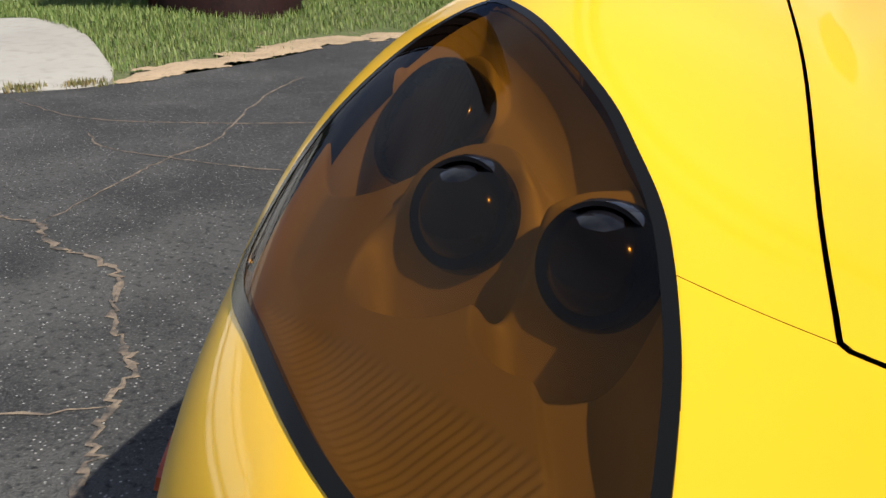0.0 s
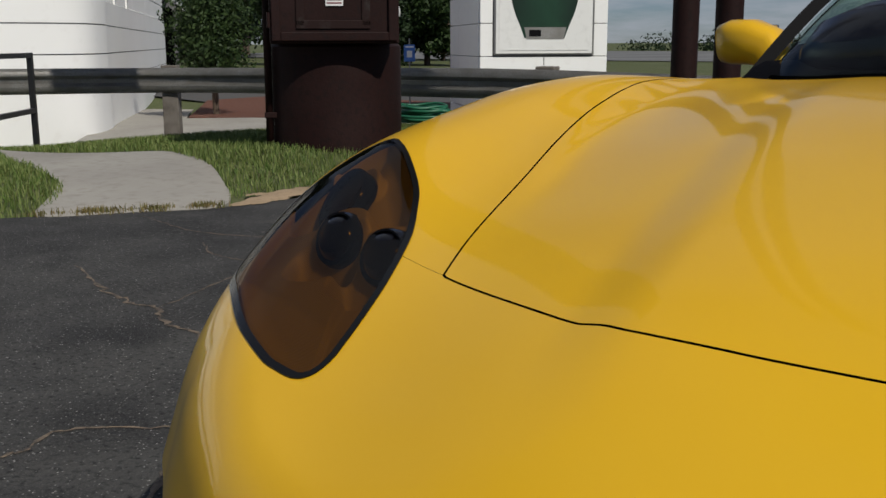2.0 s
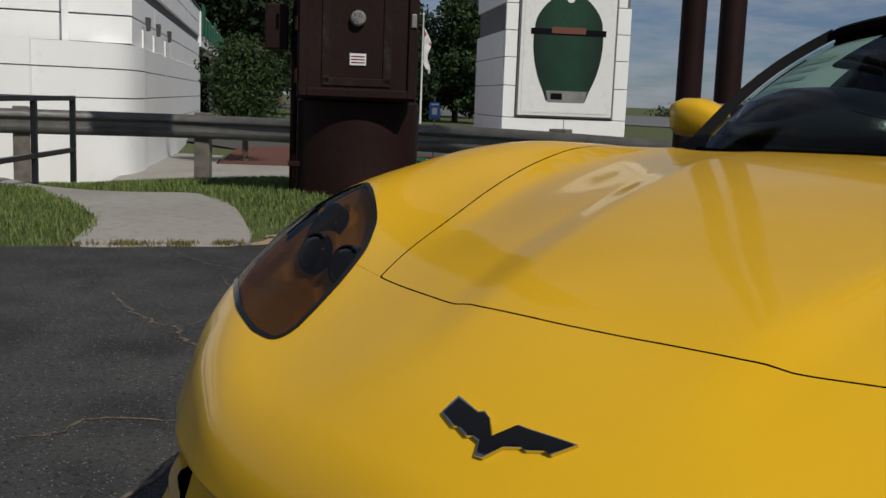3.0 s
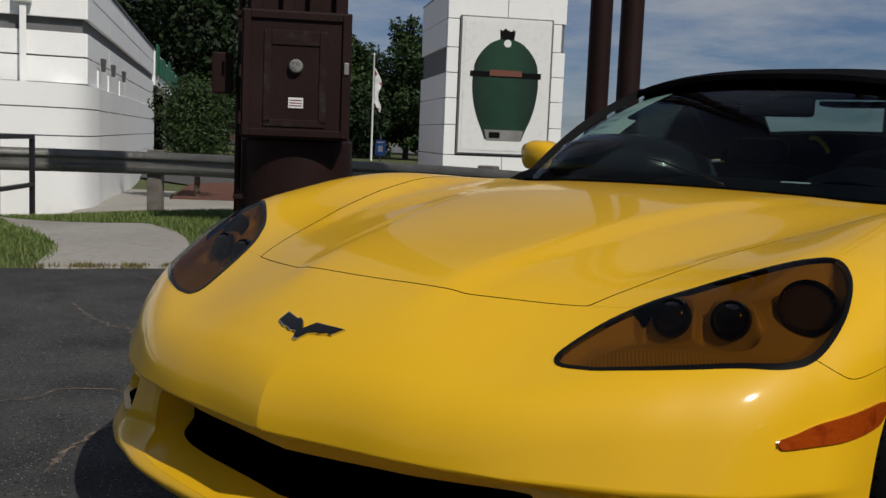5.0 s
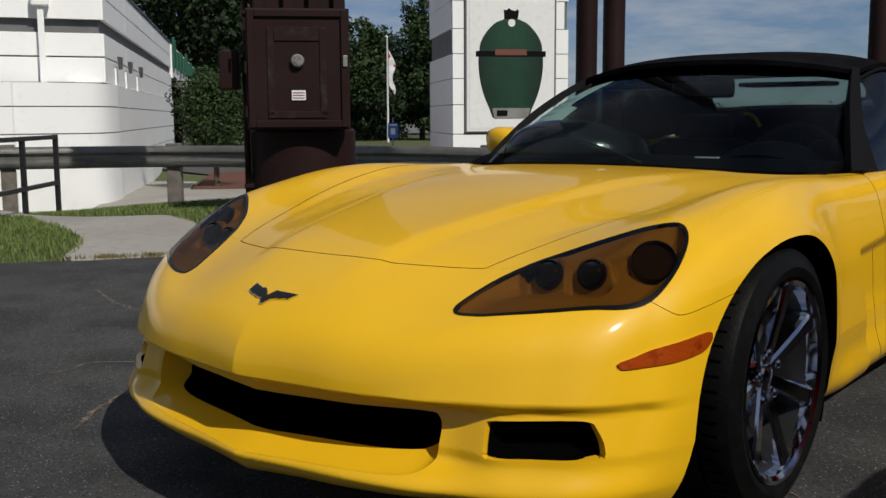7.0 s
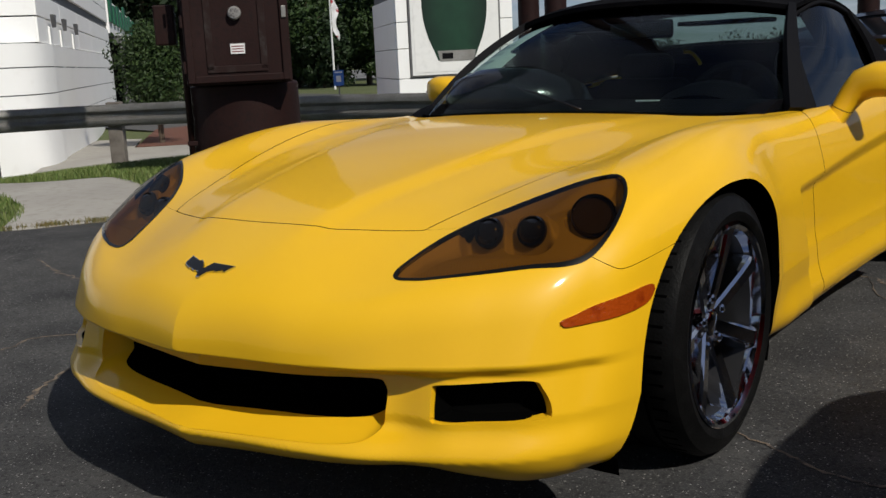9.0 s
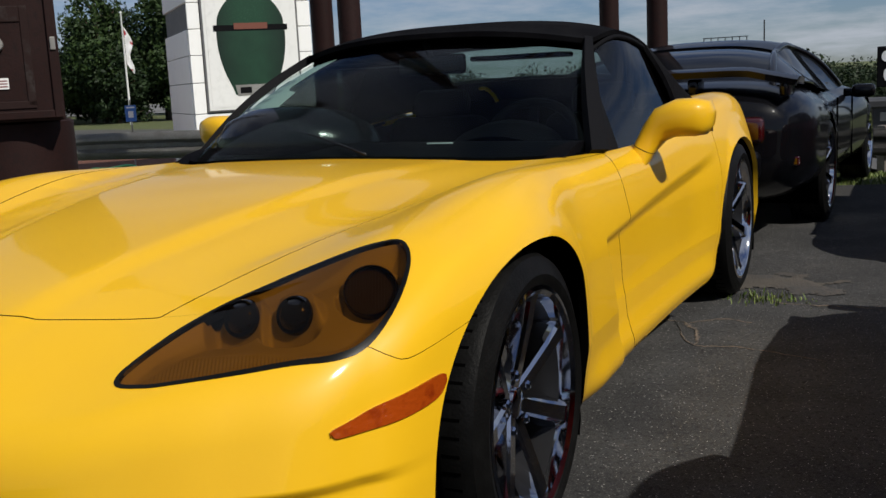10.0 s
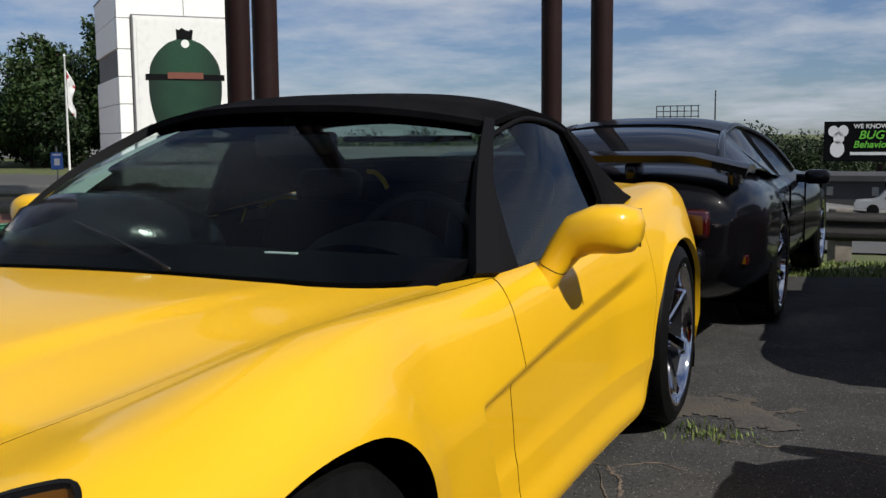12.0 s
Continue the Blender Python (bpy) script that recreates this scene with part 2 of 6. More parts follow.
# The sports car's long lines: x half-width, y from the nose back, z up.
Z_MID = curve((-.10, .41), (0, .512), (.05, .553), (.1, .584), (.25, .645), (.6, .722), (1.0, .777), (1.3, .797), (1.6, .802), (2.2, .83), (3.2, .88), (4.0, .92), (4.45, .89))
A_DOME = curve((0, .16), (.25, .19), (.8, .29), (1.3, .38), (1.7, .45), (2.5, .5), (4.45, .5))
Z_DOME = curve((-.10, .40), (0, .50), (.1, .575), (.25, .641), (.6, .717), (1.0, .770), (1.3, .789), (1.6, .794), (2.2, .82), (3.2, .87), (4.45, .87))
A_SHUT = curve((0, .36), (.338, .41), (.6, .505), (1.0, .60), (1.4, .67), (1.75, .72), (2.2, .72), (3, .70), (4.45, .65))
Z_SHUT = curve((-.10, .38), (0, .47), (.2, .58), (.338, .637), (.6, .692), (1.0, .746), (1.4, .773), (1.75, .785), (2.2, .785), (3, .82), (3.5, .875), (4.0, .9), (4.45, .85))
A_CREST = curve((0, .60), (.25, .655), (.4, .695), (.6, .735), (.95, .752), (1.4, .762), (1.8, .775), (2.4, .78), (3.0, .78), (3.6, .76), (4.45, .7))
Z_CREST = curve((-.10, .40), (0, .46), (.2, .545), (.4, .640), (.6, .731), (.8, .770), (.95, .797), (1.15, .81), (1.4, .80), (1.8, .778), (2.2, .775), (2.8, .81), (3.3, .86), (3.7, .885), (4.1, .88), (4.45, .84))
WIDE = curve((.2, .862), (.45, .897), (.7, .907), (.95, .905), (1.15, .888), (1.38, .855), (1.6, .845), (2, .835), (2.6, .832), (3.1, .848), (3.6, .868), (4.0, .85), (4.45, .75))
FRONT = curve((0, -.043), (.15, -.020), (.3, -.002), (.5, .045), (.65, .12), (.8, .262), (.86, .39), (.90, .60), (1.0, 1.3))
LEAN = curve((0, .05), (.3, .1), (.6, .35), (.8, .45), (1.0, .5))
Z_SIDE = curve((1.5, .572), (1.6, .578), (1.85, .592), (2.15, .612), (2.47, .632), (2.87, .66), (3.1, .685), (3.4, .74))
HOOD_EDGE = curve((.342, .418), (.435, .45), (.625, .508), (.85, .585), (1.03, .636), (1.3, .697), (1.6, .73), (1.93, .742))
AXLE_F, AXLE_R, HUB_Z = .95, 3.636, .33


def raw_top(a, y):
    knots = [np.zeros_like(a), A_DOME(y), A_SHUT(y), A_CREST(y), np.full_like(a, 1.0)]
    zc = Z_CREST(y)
    vals = [Z_MID(y), Z_DOME(y), Z_SHUT(y), zc, zc - .16]
    slope = [(vals[i + 1] - vals[i]) / (knots[i + 1] - knots[i]) for i in range(4)]
    tang = [np.zeros_like(a)] + [(slope[i] + slope[i + 1]) / 2 for i in range(3)] + [slope[3] * 1.3]
    out = vals[4] + (a - 1) * tang[4]
    for i in range(4):
        h = knots[i + 1] - knots[i]
        s = np.clip((a - knots[i]) / h, 0, 1)
        v = ((1 + 2 * s) * (1 - s) ** 2 * vals[i] + s * (1 - s) ** 2 * h * tang[i] + s * s * (3 - 2 * s) * vals[i + 1] + s * s * (s - 1) * h * tang[i + 1])
        out = np.where((a >= knots[i]) & (a < knots[i + 1]), v, out)
    return out


GA, GY, GH = -.2, -.2, .0125


def top_table():
    """The top's heights on a fine grid, smoothed across the lines."""
    a, y = np.arange(GA, 1.2, GH), np.arange(GY, 4.6, GH)
    A, Y = np.meshgrid(np.abs(a), y, indexing="ij")
    t = raw_top(A.ravel(), Y.ravel()).reshape(A.shape)
    for axis, sig in ((0, 3.2), (1, 5.0)):
        k = np.exp(-.5 * (np.arange(-12, 13) / sig) ** 2)
        k /= k.sum()
        pad = np.pad(t, [(12, 12) if ax == axis else (0, 0) for ax in (0, 1)], mode="reflect", reflect_type="odd")
        t = sum(w * np.take(pad, np.arange(t.shape[axis]) + i, axis) for i, w in enumerate(k))
    out = A - HOOD_EDGE(Y)
    fold = .008 * step(out, -.050, -.004) * (1 - step(out, .004, .15)) * step(Y, .42, .75) * (1 - step(Y, 1.2, 1.9))
    return t + fold + .011 * step(A_DOME(Y) + .042 - A, 0, .084) * step(Y, .10, .32) * (1 - step(Y, 1.05, 1.80))


TOP = top_table()


def top_z(a, y):
    """The smoothed top, by cubic B-spline lookup."""
    u, v = (np.clip(a, GA + .03, 1.15) - GA) / GH, (np.clip(y, GY + .03, 4.55) - GY) / GH
    i, j = u.astype(int), v.astype(int)
    s, t = u - i, v - j
    ws = [(1 - s) ** 3 / 6, (3 * s ** 3 - 6 * s * s + 4) / 6, (-3 * s ** 3 + 3 * s * s + 3 * s + 1) / 6, s ** 3 / 6]
    wt = [(1 - t) ** 3 / 6, (3 * t ** 3 - 6 * t * t + 4) / 6, (-3 * t ** 3 + 3 * t * t + 3 * t + 1) / 6, t ** 3 / 6]
    return sum(ws[m] * wt[n] * TOP[i + m - 1, j + n - 1] for m in range(4) for n in range(4))


def half_width(y, z):
    w = WIDE(y) - .48 * np.maximum(z - .55, 0) ** 1.5 - .16 * np.maximum(.36 - z, 0)
    window = step(y - 1.592 - .5 * (.566 - z), -.014, .014) * (1 - step(y, 2.7, 3.25))
    under = step(Z_SIDE(y) - z, -.010, .050) * (1 - .75 * step(.42 - z, 0, .2))
    w = w - (.046 - .020 * step(y, 1.7, 2.8)) * window * under
    w = w + .022 * (1 - step(z, .19, .31)) * step(y, 1.36, 1.60) * (1 - step(y, 3.0, 3.2))
    for ay in (AXLE_F, AXLE_R):
        r = np.hypot(y - ay, z - HUB_Z)
        w = w + .012 * (1 - step(r, .375, .47))
    return w


def body(p):
    """The body's field: below nought inside, about metres."""
    a, y, z = np.abs(p[:, 0]), p[:, 1], p[:, 2]
    e = .004
    top = top_z(a, y)
    ta, ty = (top_z(a + e, y) - top) / e, (top_z(a, y + e) - top) / e
    f_top = (z - top) / np.sqrt(1 + ta ** 2 + ty ** 2)
    f_side = a - half_width(y, z)
    fr = FRONT(a) + LEAN(a) * np.maximum(z - .3, 0) + .5 * np.maximum(.22 - z, 0)
    fa = (FRONT(a + e) - FRONT(a)) / e
    under = step(z, .222, .285) * (1 - step(z, .378, .406))
    fr = fr + .030 * under * (1 - step(a, .80, .89)) + .040 * under * (1 - step(a, .48, .62))
    f_front = (fr - y) / np.sqrt(1 + fa ** 2 + LEAN(a) ** 2)
    f = soft_max(f_side, f_front, .06)
    f = soft_max(f_top, f, .05)
    back = 4.43 - .12 * (a / .9) ** 3 - .1 * np.abs(z - .75)
    f = soft_max(f, y - back, .06)
    floor = .14 + .35 * np.clip(y + .03, 0, .15) * (1 - step(a, .50, .72)) * (1 - step(y, .5, .9))
    return soft_max(f, floor - z, .10)


def slope_of(p):
    e = .002
    n = np.stack([body(p + d) - body(p - d) for d in np.eye(3) * e], 1)
    return n / np.maximum(np.linalg.norm(n, axis=1, keepdims=True), 1e-9)


def cast(o, d, far=1.5, n=32):
    """The way along rays from o (inside) to the body's skin."""
    lo, hi = np.zeros(len(o)), np.full(len(o), far)
    found = np.zeros(len(o), bool)
    for s in np.linspace(0, far, n)[1:]:
        out = body(o + d * s) > 0
        new_hit = out & ~found
        lo[new_hit], hi[new_hit] = s - far / (n - 1), s
        found |= out
    for _ in range(17):
        mid = (lo + hi) / 2
        out = body(o + d * mid[:, None]) > 0
        hi, lo = np.where(out, mid, hi), np.where(out, lo, mid)
    return o + d * hi[:, None]


# ---- the sports car's skin, cut into panels ----
def skin_half():
    """The half body's grid, x >= 0: fanned rays for the nose, cross sections behind it."""
    th = np.concatenate([np.linspace(0, .75, 44, endpoint=False), np.linspace(.75, 1.40, 96, endpoint=False), np.linspace(1.40, 2.15, 64, endpoint=False), np.linspace(2.15, math.pi, 36)])
    rows = []
    for ph in np.linspace(math.pi / 2 * .9996, 0, 190, endpoint=False):
        d = np.stack([np.sin(th) * math.cos(ph), np.full_like(th, -math.sin(ph)), np.cos(th) * math.cos(ph)], 1)
        rows.append((np.tile((0, 1.0, .42), (len(th), 1)), d))
    for y in np.concatenate([np.arange(1.0, 1.55, .0125), np.arange(1.55, 1.80, .0065), np.arange(1.80, 2.1, .0125), np.arange(2.1, 4.0, .022), np.linspace(4.0, 4.42, 26)]):
        rows.append((np.tile((0, y, .42), (len(th), 1)), np.stack([np.sin(th), 0 * th, np.cos(th)], 1)))
    o, d = np.concatenate([r[0] for r in rows]), np.concatenate([r[1] for r in rows])
    v = cast(o, d)
    m, k = len(rows), len(th)
    v.reshape(m, k, 3)[:, (0, -1), 0] = 0
    i, j = np.meshgrid(np.arange(m - 1), np.arange(k - 1), indexing="ij")
    a, b, c, e = (i * k + j).ravel(), (i * k + j + 1).ravel(), ((i + 1) * k + j + 1).ravel(), ((i + 1) * k + j).ravel()
    f = np.concatenate([np.stack([a, c, e], 1), np.stack([a, b, c], 1)])
    return v, f


def cut(v, f, g):
    """Cuts triangles along g = 0 (g a function of places), so that each lies on one side."""
    s = g(v)
    s = np.where(np.abs(s) < 2e-4, 2e-4, s)
    pos = s[f] > 0
    mixed = pos.any(1) & ~pos.all(1)
    todo, keep = f[mixed], f[~mixed]
    if not len(todo):
        return v, f
    p = pos[mixed]
    lone = np.where(p.sum(1) == 1, p.argmax(1), (~p).argmax(1))
    r = np.arange(len(todo))
    a, b, c = todo[r, lone], todo[r, (lone + 1) % 3], todo[r, (lone + 2) % 3]
    edges = np.sort(np.concatenate([np.stack([a, b], 1), np.stack([a, c], 1)]), 1)
    uniq, back = np.unique(edges, axis=0, return_inverse=True)
    back = back.ravel()
    w = (s[uniq[:, 0]] / (s[uniq[:, 0]] - s[uniq[:, 1]]))[:, None]
    fresh = v[uniq[:, 0]] * (1 - w) + v[uniq[:, 1]] * w
    for _ in range(2):
        n = slope_of(fresh)
        fresh = fresh - n * body(fresh)[:, None]
    ab, ac = back[:len(r)] + len(v), back[len(r):] + len(v)
    made = np.concatenate([np.stack([a, ab, ac], 1), np.stack([ab, b, c], 1), np.stack([ab, c, ac], 1)])
    return np.concatenate([v, fresh]), np.concatenate([keep, made])


def panel(name, v, f, mat, parent, label="", depth=.012, mirror=False, lift=0.0, shaded_edge=False):
    """One panel of the skin with turned-in edges and the body's own normals."""
    used, f = np.unique(f, return_inverse=True)
    f = f.reshape(-1, 3)
    v = v[used].copy()
    n = slope_of(v)
    v = v + n * lift
    e = np.concatenate([f[:, (0, 1)], f[:, (1, 2)], f[:, (2, 0)]])
    key = np.sort(e, 1)
    _, idx, cnt = np.unique(key, axis=0, return_index=True, return_counts=True)
    rim = e[idx[cnt == 1]]
    mid = (np.abs(v[rim[:, 0], 0]) < 1e-6) & (np.abs(v[rim[:, 1], 0]) < 1e-6)
    rim = rim[~mid]
    k = len(v)
    low = v - n * depth
    ring = np.unique(rim)
    at = np.full(k, -1)
    at[ring] = np.arange(len(ring))
    verts = np.concatenate([v, v[ring], low[ring]])
    r0, r1 = at[rim[:, 0]] + k, at[rim[:, 1]] + k
    wall = np.stack([r1, r0, r0 + len(ring), r1 + len(ring)], 1)
    nor = n.copy()
    if mirror:
        verts = verts * (-1, 1, 1)
        nor = nor * (-1, 1, 1)
        f, wall = f[:, ::-1], wall[:, ::-1]
    # seam edges can take near-black instead of paint, their shade put into colour
    me = mesh_of(name, verts, f.tolist() + wall.tolist(), [mat, DARK], True, [0] * len(f) + [1 if shaded_edge else 0] * len(wall))
    flat = np.zeros(len(me.polygons) * 3)
    me.polygons.foreach_get("normal", flat)
    flat = flat.reshape(-1, 3)
    loops = np.concatenate([nor[f.ravel()], np.repeat(flat[len(f):], 4, 0)])
    me.normals_split_custom_set(loops.tolist())
    ob = new(name, me)
    ob.parent = parent
    return tagged(ob, label)


def both(v, f):
    """A half joined with its mirror image across x = 0."""
    m = v * (-1, 1, 1)
    on = np.abs(v[:, 0]) < 1e-6
    ids = np.where(on, np.arange(len(v)), np.arange(len(v)) + len(v))
    return np.concatenate([v, m]), np.concatenate([f, ids[f][:, ::-1]])


LAMP = smooth_loop([(.448, .187), (.463, .180), (.494, .186), (.53, .198), (.61, .240), (.70, .305), (.758, .354), (.791, .411), (.802, .495), (.783, .582), (.744, .628), (.702, .607), (.646, .561), (.593, .511), (.558, .467), (.516, .406), (.479, .329), (.459, .272), (.446, .224), (.443, .203)], 6)
HOOD = np.vstack([smooth_line([(-.2, .238), (0, .237), (.07, .238), (.15, .243), (.185, .252), (.21, .257)], 4), smooth_line([(.26, .276), (.33, .304), (.414, .338)], 4),
                  smooth_line([(.418, .342), (.450, .435), (.508, .625), (.585, .85), (.636, 1.03), (.697, 1.30), (.73, 1.6), (.742, 1.93)], 6), [(.742, 2.1), (-.2, 2.1)]])
COCKPIT = np.vstack([smooth_line([(-.3, 1.56), (.15, 1.555), (.40, 1.565), (.58, 1.63), (.69, 1.74), (.735, 1.93)], 6), smooth_line([(.745, 2.4), (.735, 2.9), (.62, 3.30), (.40, 3.42), (-.3, 3.44)], 6)])
MOUTH = smooth_loop([(-.3, .364), (0, .357), (.234, .361), (.43, .369), (.468, .358), (.474, .319), (.462, .262), (.40, .244), (.235, .238), (.079, .234), (0, .233), (-.3, .236)], 6)
FOG = smooth_loop([(.578, .366), (.66, .370), (.738, .370), (.758, .352), (.774, .314), (.764, .296), (.67, .294), (.588, .295), (.577, .306), (.573, .35)], 6)
MARK = smooth_loop([(.300, .481), (.301, .472), (.313, .468), (.40, .472), (.495, .483), (.522, .498), (.530, .513), (.508, .521), (.392, .506), (.33, .490)], 6)
NOSE_SEAM = np.vstack([smooth_line([(.2, .64), (.38, .605), (.405, .592), (.425, .574), (.45, .564), (.52, .574), (.64, .592)], 6), [(.9, .6), (.9, 1.2), (.3, 1.2)]])
DOOR = np.vstack([smooth_line([(1.91, 1.0), (1.905, .80), (1.90, .786), (1.862, .745), (1.855, .66), (1.862, .58), (1.895, .42), (1.90, .25)], 6), smooth_line([(1.93, .19), (2.4, .185), (2.98, .19)], 4), smooth_line([(3.05, .23), (3.16, .5), (3.18, .75), (3.14, 1.0)], 6)])


def plan(loop):
    return lambda p: inside_by(p[:, :2], loop)


def face_on(loop, ymax):
    return lambda p: np.maximum(inside_by(p[:, (0, 2)], loop), p[:, 1] - ymax)


def from_side(loop):
    return lambda p: np.maximum(inside_by(p[:, 1:], loop), .25 - p[:, 0])


ARCH = smooth_loop([(-.48, .10), (-.485, .30), (-.45, .44), (-.37, .555), (-.26, .632), (-.13, .672), (0, .684), (.13, .668), (.24, .615), (.31, .53), (.345, .42), (.345, .30), (.31, .10)], 5)


def arch(ay, grow):
    return lambda p: np.maximum(inside_by((p[:, 1:] - (ay, 0)) / grow, ARCH), .5 - p[:, 0])


def build_skin(car):
    lamp_g = lambda p: np.maximum(plan(LAMP)(p), .45 - p[:, 2])
    hood_g = lambda p: np.maximum(plan(HOOD)(p), .5 - p[:, 2])
    pit_g = lambda p: np.maximum(plan(COCKPIT)(p), .6 - p[:, 2])
    mouth_g, fog_g = face_on(MOUTH, .45), face_on(FOG, .5)
    line_g = lambda p: (p[:, 1] - .338) * .94 - (p[:, 0] - .41) * .34
    mark_g, nose_g, door_g = from_side(MARK), from_side(NOSE_SEAM), from_side(DOOR)
    arch_f, arch_r = arch(AXLE_F, 1.0), arch(AXLE_R, 1.03)
    off = lambda g, w: (lambda p: g(p) - w)
    v, f = skin_half()
    gap, wide_gap = .0013, .0022
    for g in (arch_f, arch_r, mouth_g, fog_g, pit_g, off(lamp_g, .001), off(lamp_g, -.0065), off(mark_g, 0), off(hood_g, gap), off(hood_g, -gap), off(door_g, wide_gap), off(door_g, -wide_gap), off(nose_g, .0008), off(nose_g, -.0008), off(line_g, .00025), off(line_g, -.00025)):
        v, f = cut(v, f, g)
    c = v[f].mean(1)
    gone = (arch_f(c) < 0) | (arch_r(c) < 0) | (mouth_g(c) < 0) | (fog_g(c) < 0) | (pit_g(c) < 0)
    lamp_c, hood_c, door_c, nose_c, mark_c, line_c = lamp_g(c), hood_g(c), door_g(c), nose_g(c), mark_g(c), line_g(c)
    lens, ring = (lamp_c < -.0065) & ~gone, (lamp_c >= -.0065) & (lamp_c < .001) & ~gone
    free = ~gone & ~lens & ~ring
    hood = free & (hood_c < -gap)
    marker = free & (mark_c < 0)
    door = free & (door_c < -wide_gap) & ~hood
    seam = (np.abs(hood_c) < gap) | ((np.abs(door_c) < wide_gap) & (hood_c > 0)) | ((np.abs(nose_c) < .0008) & (c[:, 0] > .7) & (c[:, 1] < .7) & (c[:, 2] < .64)) | ((np.abs(line_c) < .00025) & (hood_c > 0) & (lamp_c > .001) & (c[:, 0] > .41) & (c[:, 0] < .60) & (c[:, 2] > .5))
    rest = free & ~hood & ~marker & ~door & ~seam
    wing = np.where(c[:, 0] < .68, (line_c > 0) & (c[:, 2] > .5), nose_c < 0) | (c[:, 1] > .75)
    nose = rest & ~wing
    fender = rest & wing & (c[:, 1] < 2.1)
    tail = rest & wing & (c[:, 1] >= 2.1)
    panel("hood", *both(v, f[hood]), YELLOW, car, "yellow hood with a raised centre dome", shaded_edge=True)
    panel("front_bumper", *both(v, f[nose]), YELLOW, car, "yellow front bumper cover", depth=.03)
    panel("rear_body", *both(v, f[tail]), YELLOW, car, depth=.02)
    for flip, side in ((False, 1), (True, -1)):
        panel("front_fender", v, f[fender], YELLOW, car, depth=.02, mirror=flip, shaded_edge=True)
        d = panel("door", v, f[door], YELLOW, car, mirror=flip, shaded_edge=True)
        h = panel("headlight", v, f[ring], LAMP_RIM, car, "smoked headlight in a black rim", depth=.02, mirror=flip, lift=.0015)
        panel("lens", v, f[lens], SMOKE, h, "smoked brown clear lens", depth=.006, mirror=flip, lift=.001)
        panel("side_marker", v, f[marker], AMBER, car, "amber side marker lamp", depth=.004, mirror=flip, lift=.004)
        build_lamp(h, side)
    # black shell added under the panels, to block light behind the seams
    keep = ~gone & ~(lamp_c < .001)
    w, g = both(v - slope_of(v) * .014, f[keep])
    used, g = np.unique(g, return_inverse=True)
    ob = new("inner_shell", mesh_of("inner_shell", w[used], g.reshape(-1, 3).tolist(), DARK))
    ob.parent = car
    return v, f


def build_lamp(h, side):
    """The inside of a headlight: a moulded bowl with fine ribs, two lamp barrels and a round turn lamp."""
    s, nx, ny = side, 270, 320
    q = np.stack(np.meshgrid(np.linspace(.41, .82, nx), np.linspace(.16, .65, ny), indexing="ij"), -1).reshape(-1, 2)
    d = -inside_by(q, LAMP)
    lo, hi = np.full(len(q), .30), np.full(len(q), .95)
    for _ in range(16):
        mid = (lo + hi) / 2
        out = body(np.stack([q[:, 0], q[:, 1], mid], 1)) > 0
        hi, lo = np.where(out, mid, hi), np.where(out, lo, mid)
    z = hi
    along = q[:, 0] * .87 + q[:, 1] * .50
    lower = q[:, 1] - .34 * (q[:, 0] - .50)
    shelf, low = 1 - step(lower, .262, .32), 1 - step(lower, .262, .272)
    inner = step(q[:, 1] - .25 - 1.62 * (q[:, 0] - .496) + .9 * np.maximum(q[:, 0] - .62, 0), -.006, .006)
    sink = .003 + .026 * (1 - .55 * shelf) * step(d, -.002, .035) + .010 * inner * step(d, -.001, .02) + (.002 + .0008 * np.sin(along * 2 * math.pi / .0062)) * low * (1 - inner) * step(d, .010, .016)
    # each lamp sits in a wall of the moulding that stands square to it
    for x, y, zc, (ax, ay, az), r0, r1, back in ((.547, .389, .630, (0, -.940, .342), .036, .060, .012), (.641, .412, .636, (0, -.940, .342), .036, .060, .012), (.735, .517, .663, (.337, -.757, .559), .047, .062, .024)):
        wall = zc - (ax * (q[:, 0] - x) + ay * (q[:, 1] - y) + back) / az
        near = 1 - step(np.hypot(q[:, 0] - x, (q[:, 1] - y) * .9), r0, r1)
        sink = sink * (1 - near) + np.clip(z - wall, .004, .085) * near
    v = np.stack([q[:, 0] * s, q[:, 1], z - sink], 1)
    i, j = np.meshgrid(np.arange(nx - 1), np.arange(ny - 1), indexing="ij")
    a = (i * ny + j).ravel()
    f = np.stack([a, a + ny, a + ny + 1, a + 1], 1)
    f = f[(d[f] > -.004).all(1)]
    if s < 0:
        f = f[:, ::-1]
    used, f = np.unique(f, return_inverse=True)
    bowl = new("lamp_bowl", mesh_of("lamp_bowl", v[used], f.reshape(-1, 4).tolist(), SILVER))
    bowl.parent = h
    for x, y, zc, r in ((.547, .389, .630, .031), (.641, .412, .636, .031)):
        m = pose(x * s, y, zc, 70, 0, 3 * s)
        part("lamp_barrel", turned([(r * 1.16, -.026), (r * 1.12, -.008), (r * 1.05, -.002), (r * .97, -.003), (r * .94, -.010)], 36, None, m, False), LAMP_DARK, h, "black ring of a projector lamp", sharp=35)
        part("projector_lens", turned([(r * .97, -.024), (r * .95, -.008), (r * .82, .001), (r * .6, .006), (r * .3, .009), (.001, .010)], 36, None, m), LAMP_DARK, h, "dark projector lens", sharp=50)
    m = pose(.735 * s, .517, .663, 56, 0, 24 * s)
    part("turn_lamp", turned([(.049, -.026), (.049, -.006), (.047, -.003), (.045, -.006)], 36, None, m, False), LAMP_DARK, h, "round ribbed turn lamp", sharp=35)
    ribs = bmesh.new()
    for k in range(-8, 9):
        w = math.sqrt(max(.046 ** 2 - (k * .0055) ** 2, 1e-6))
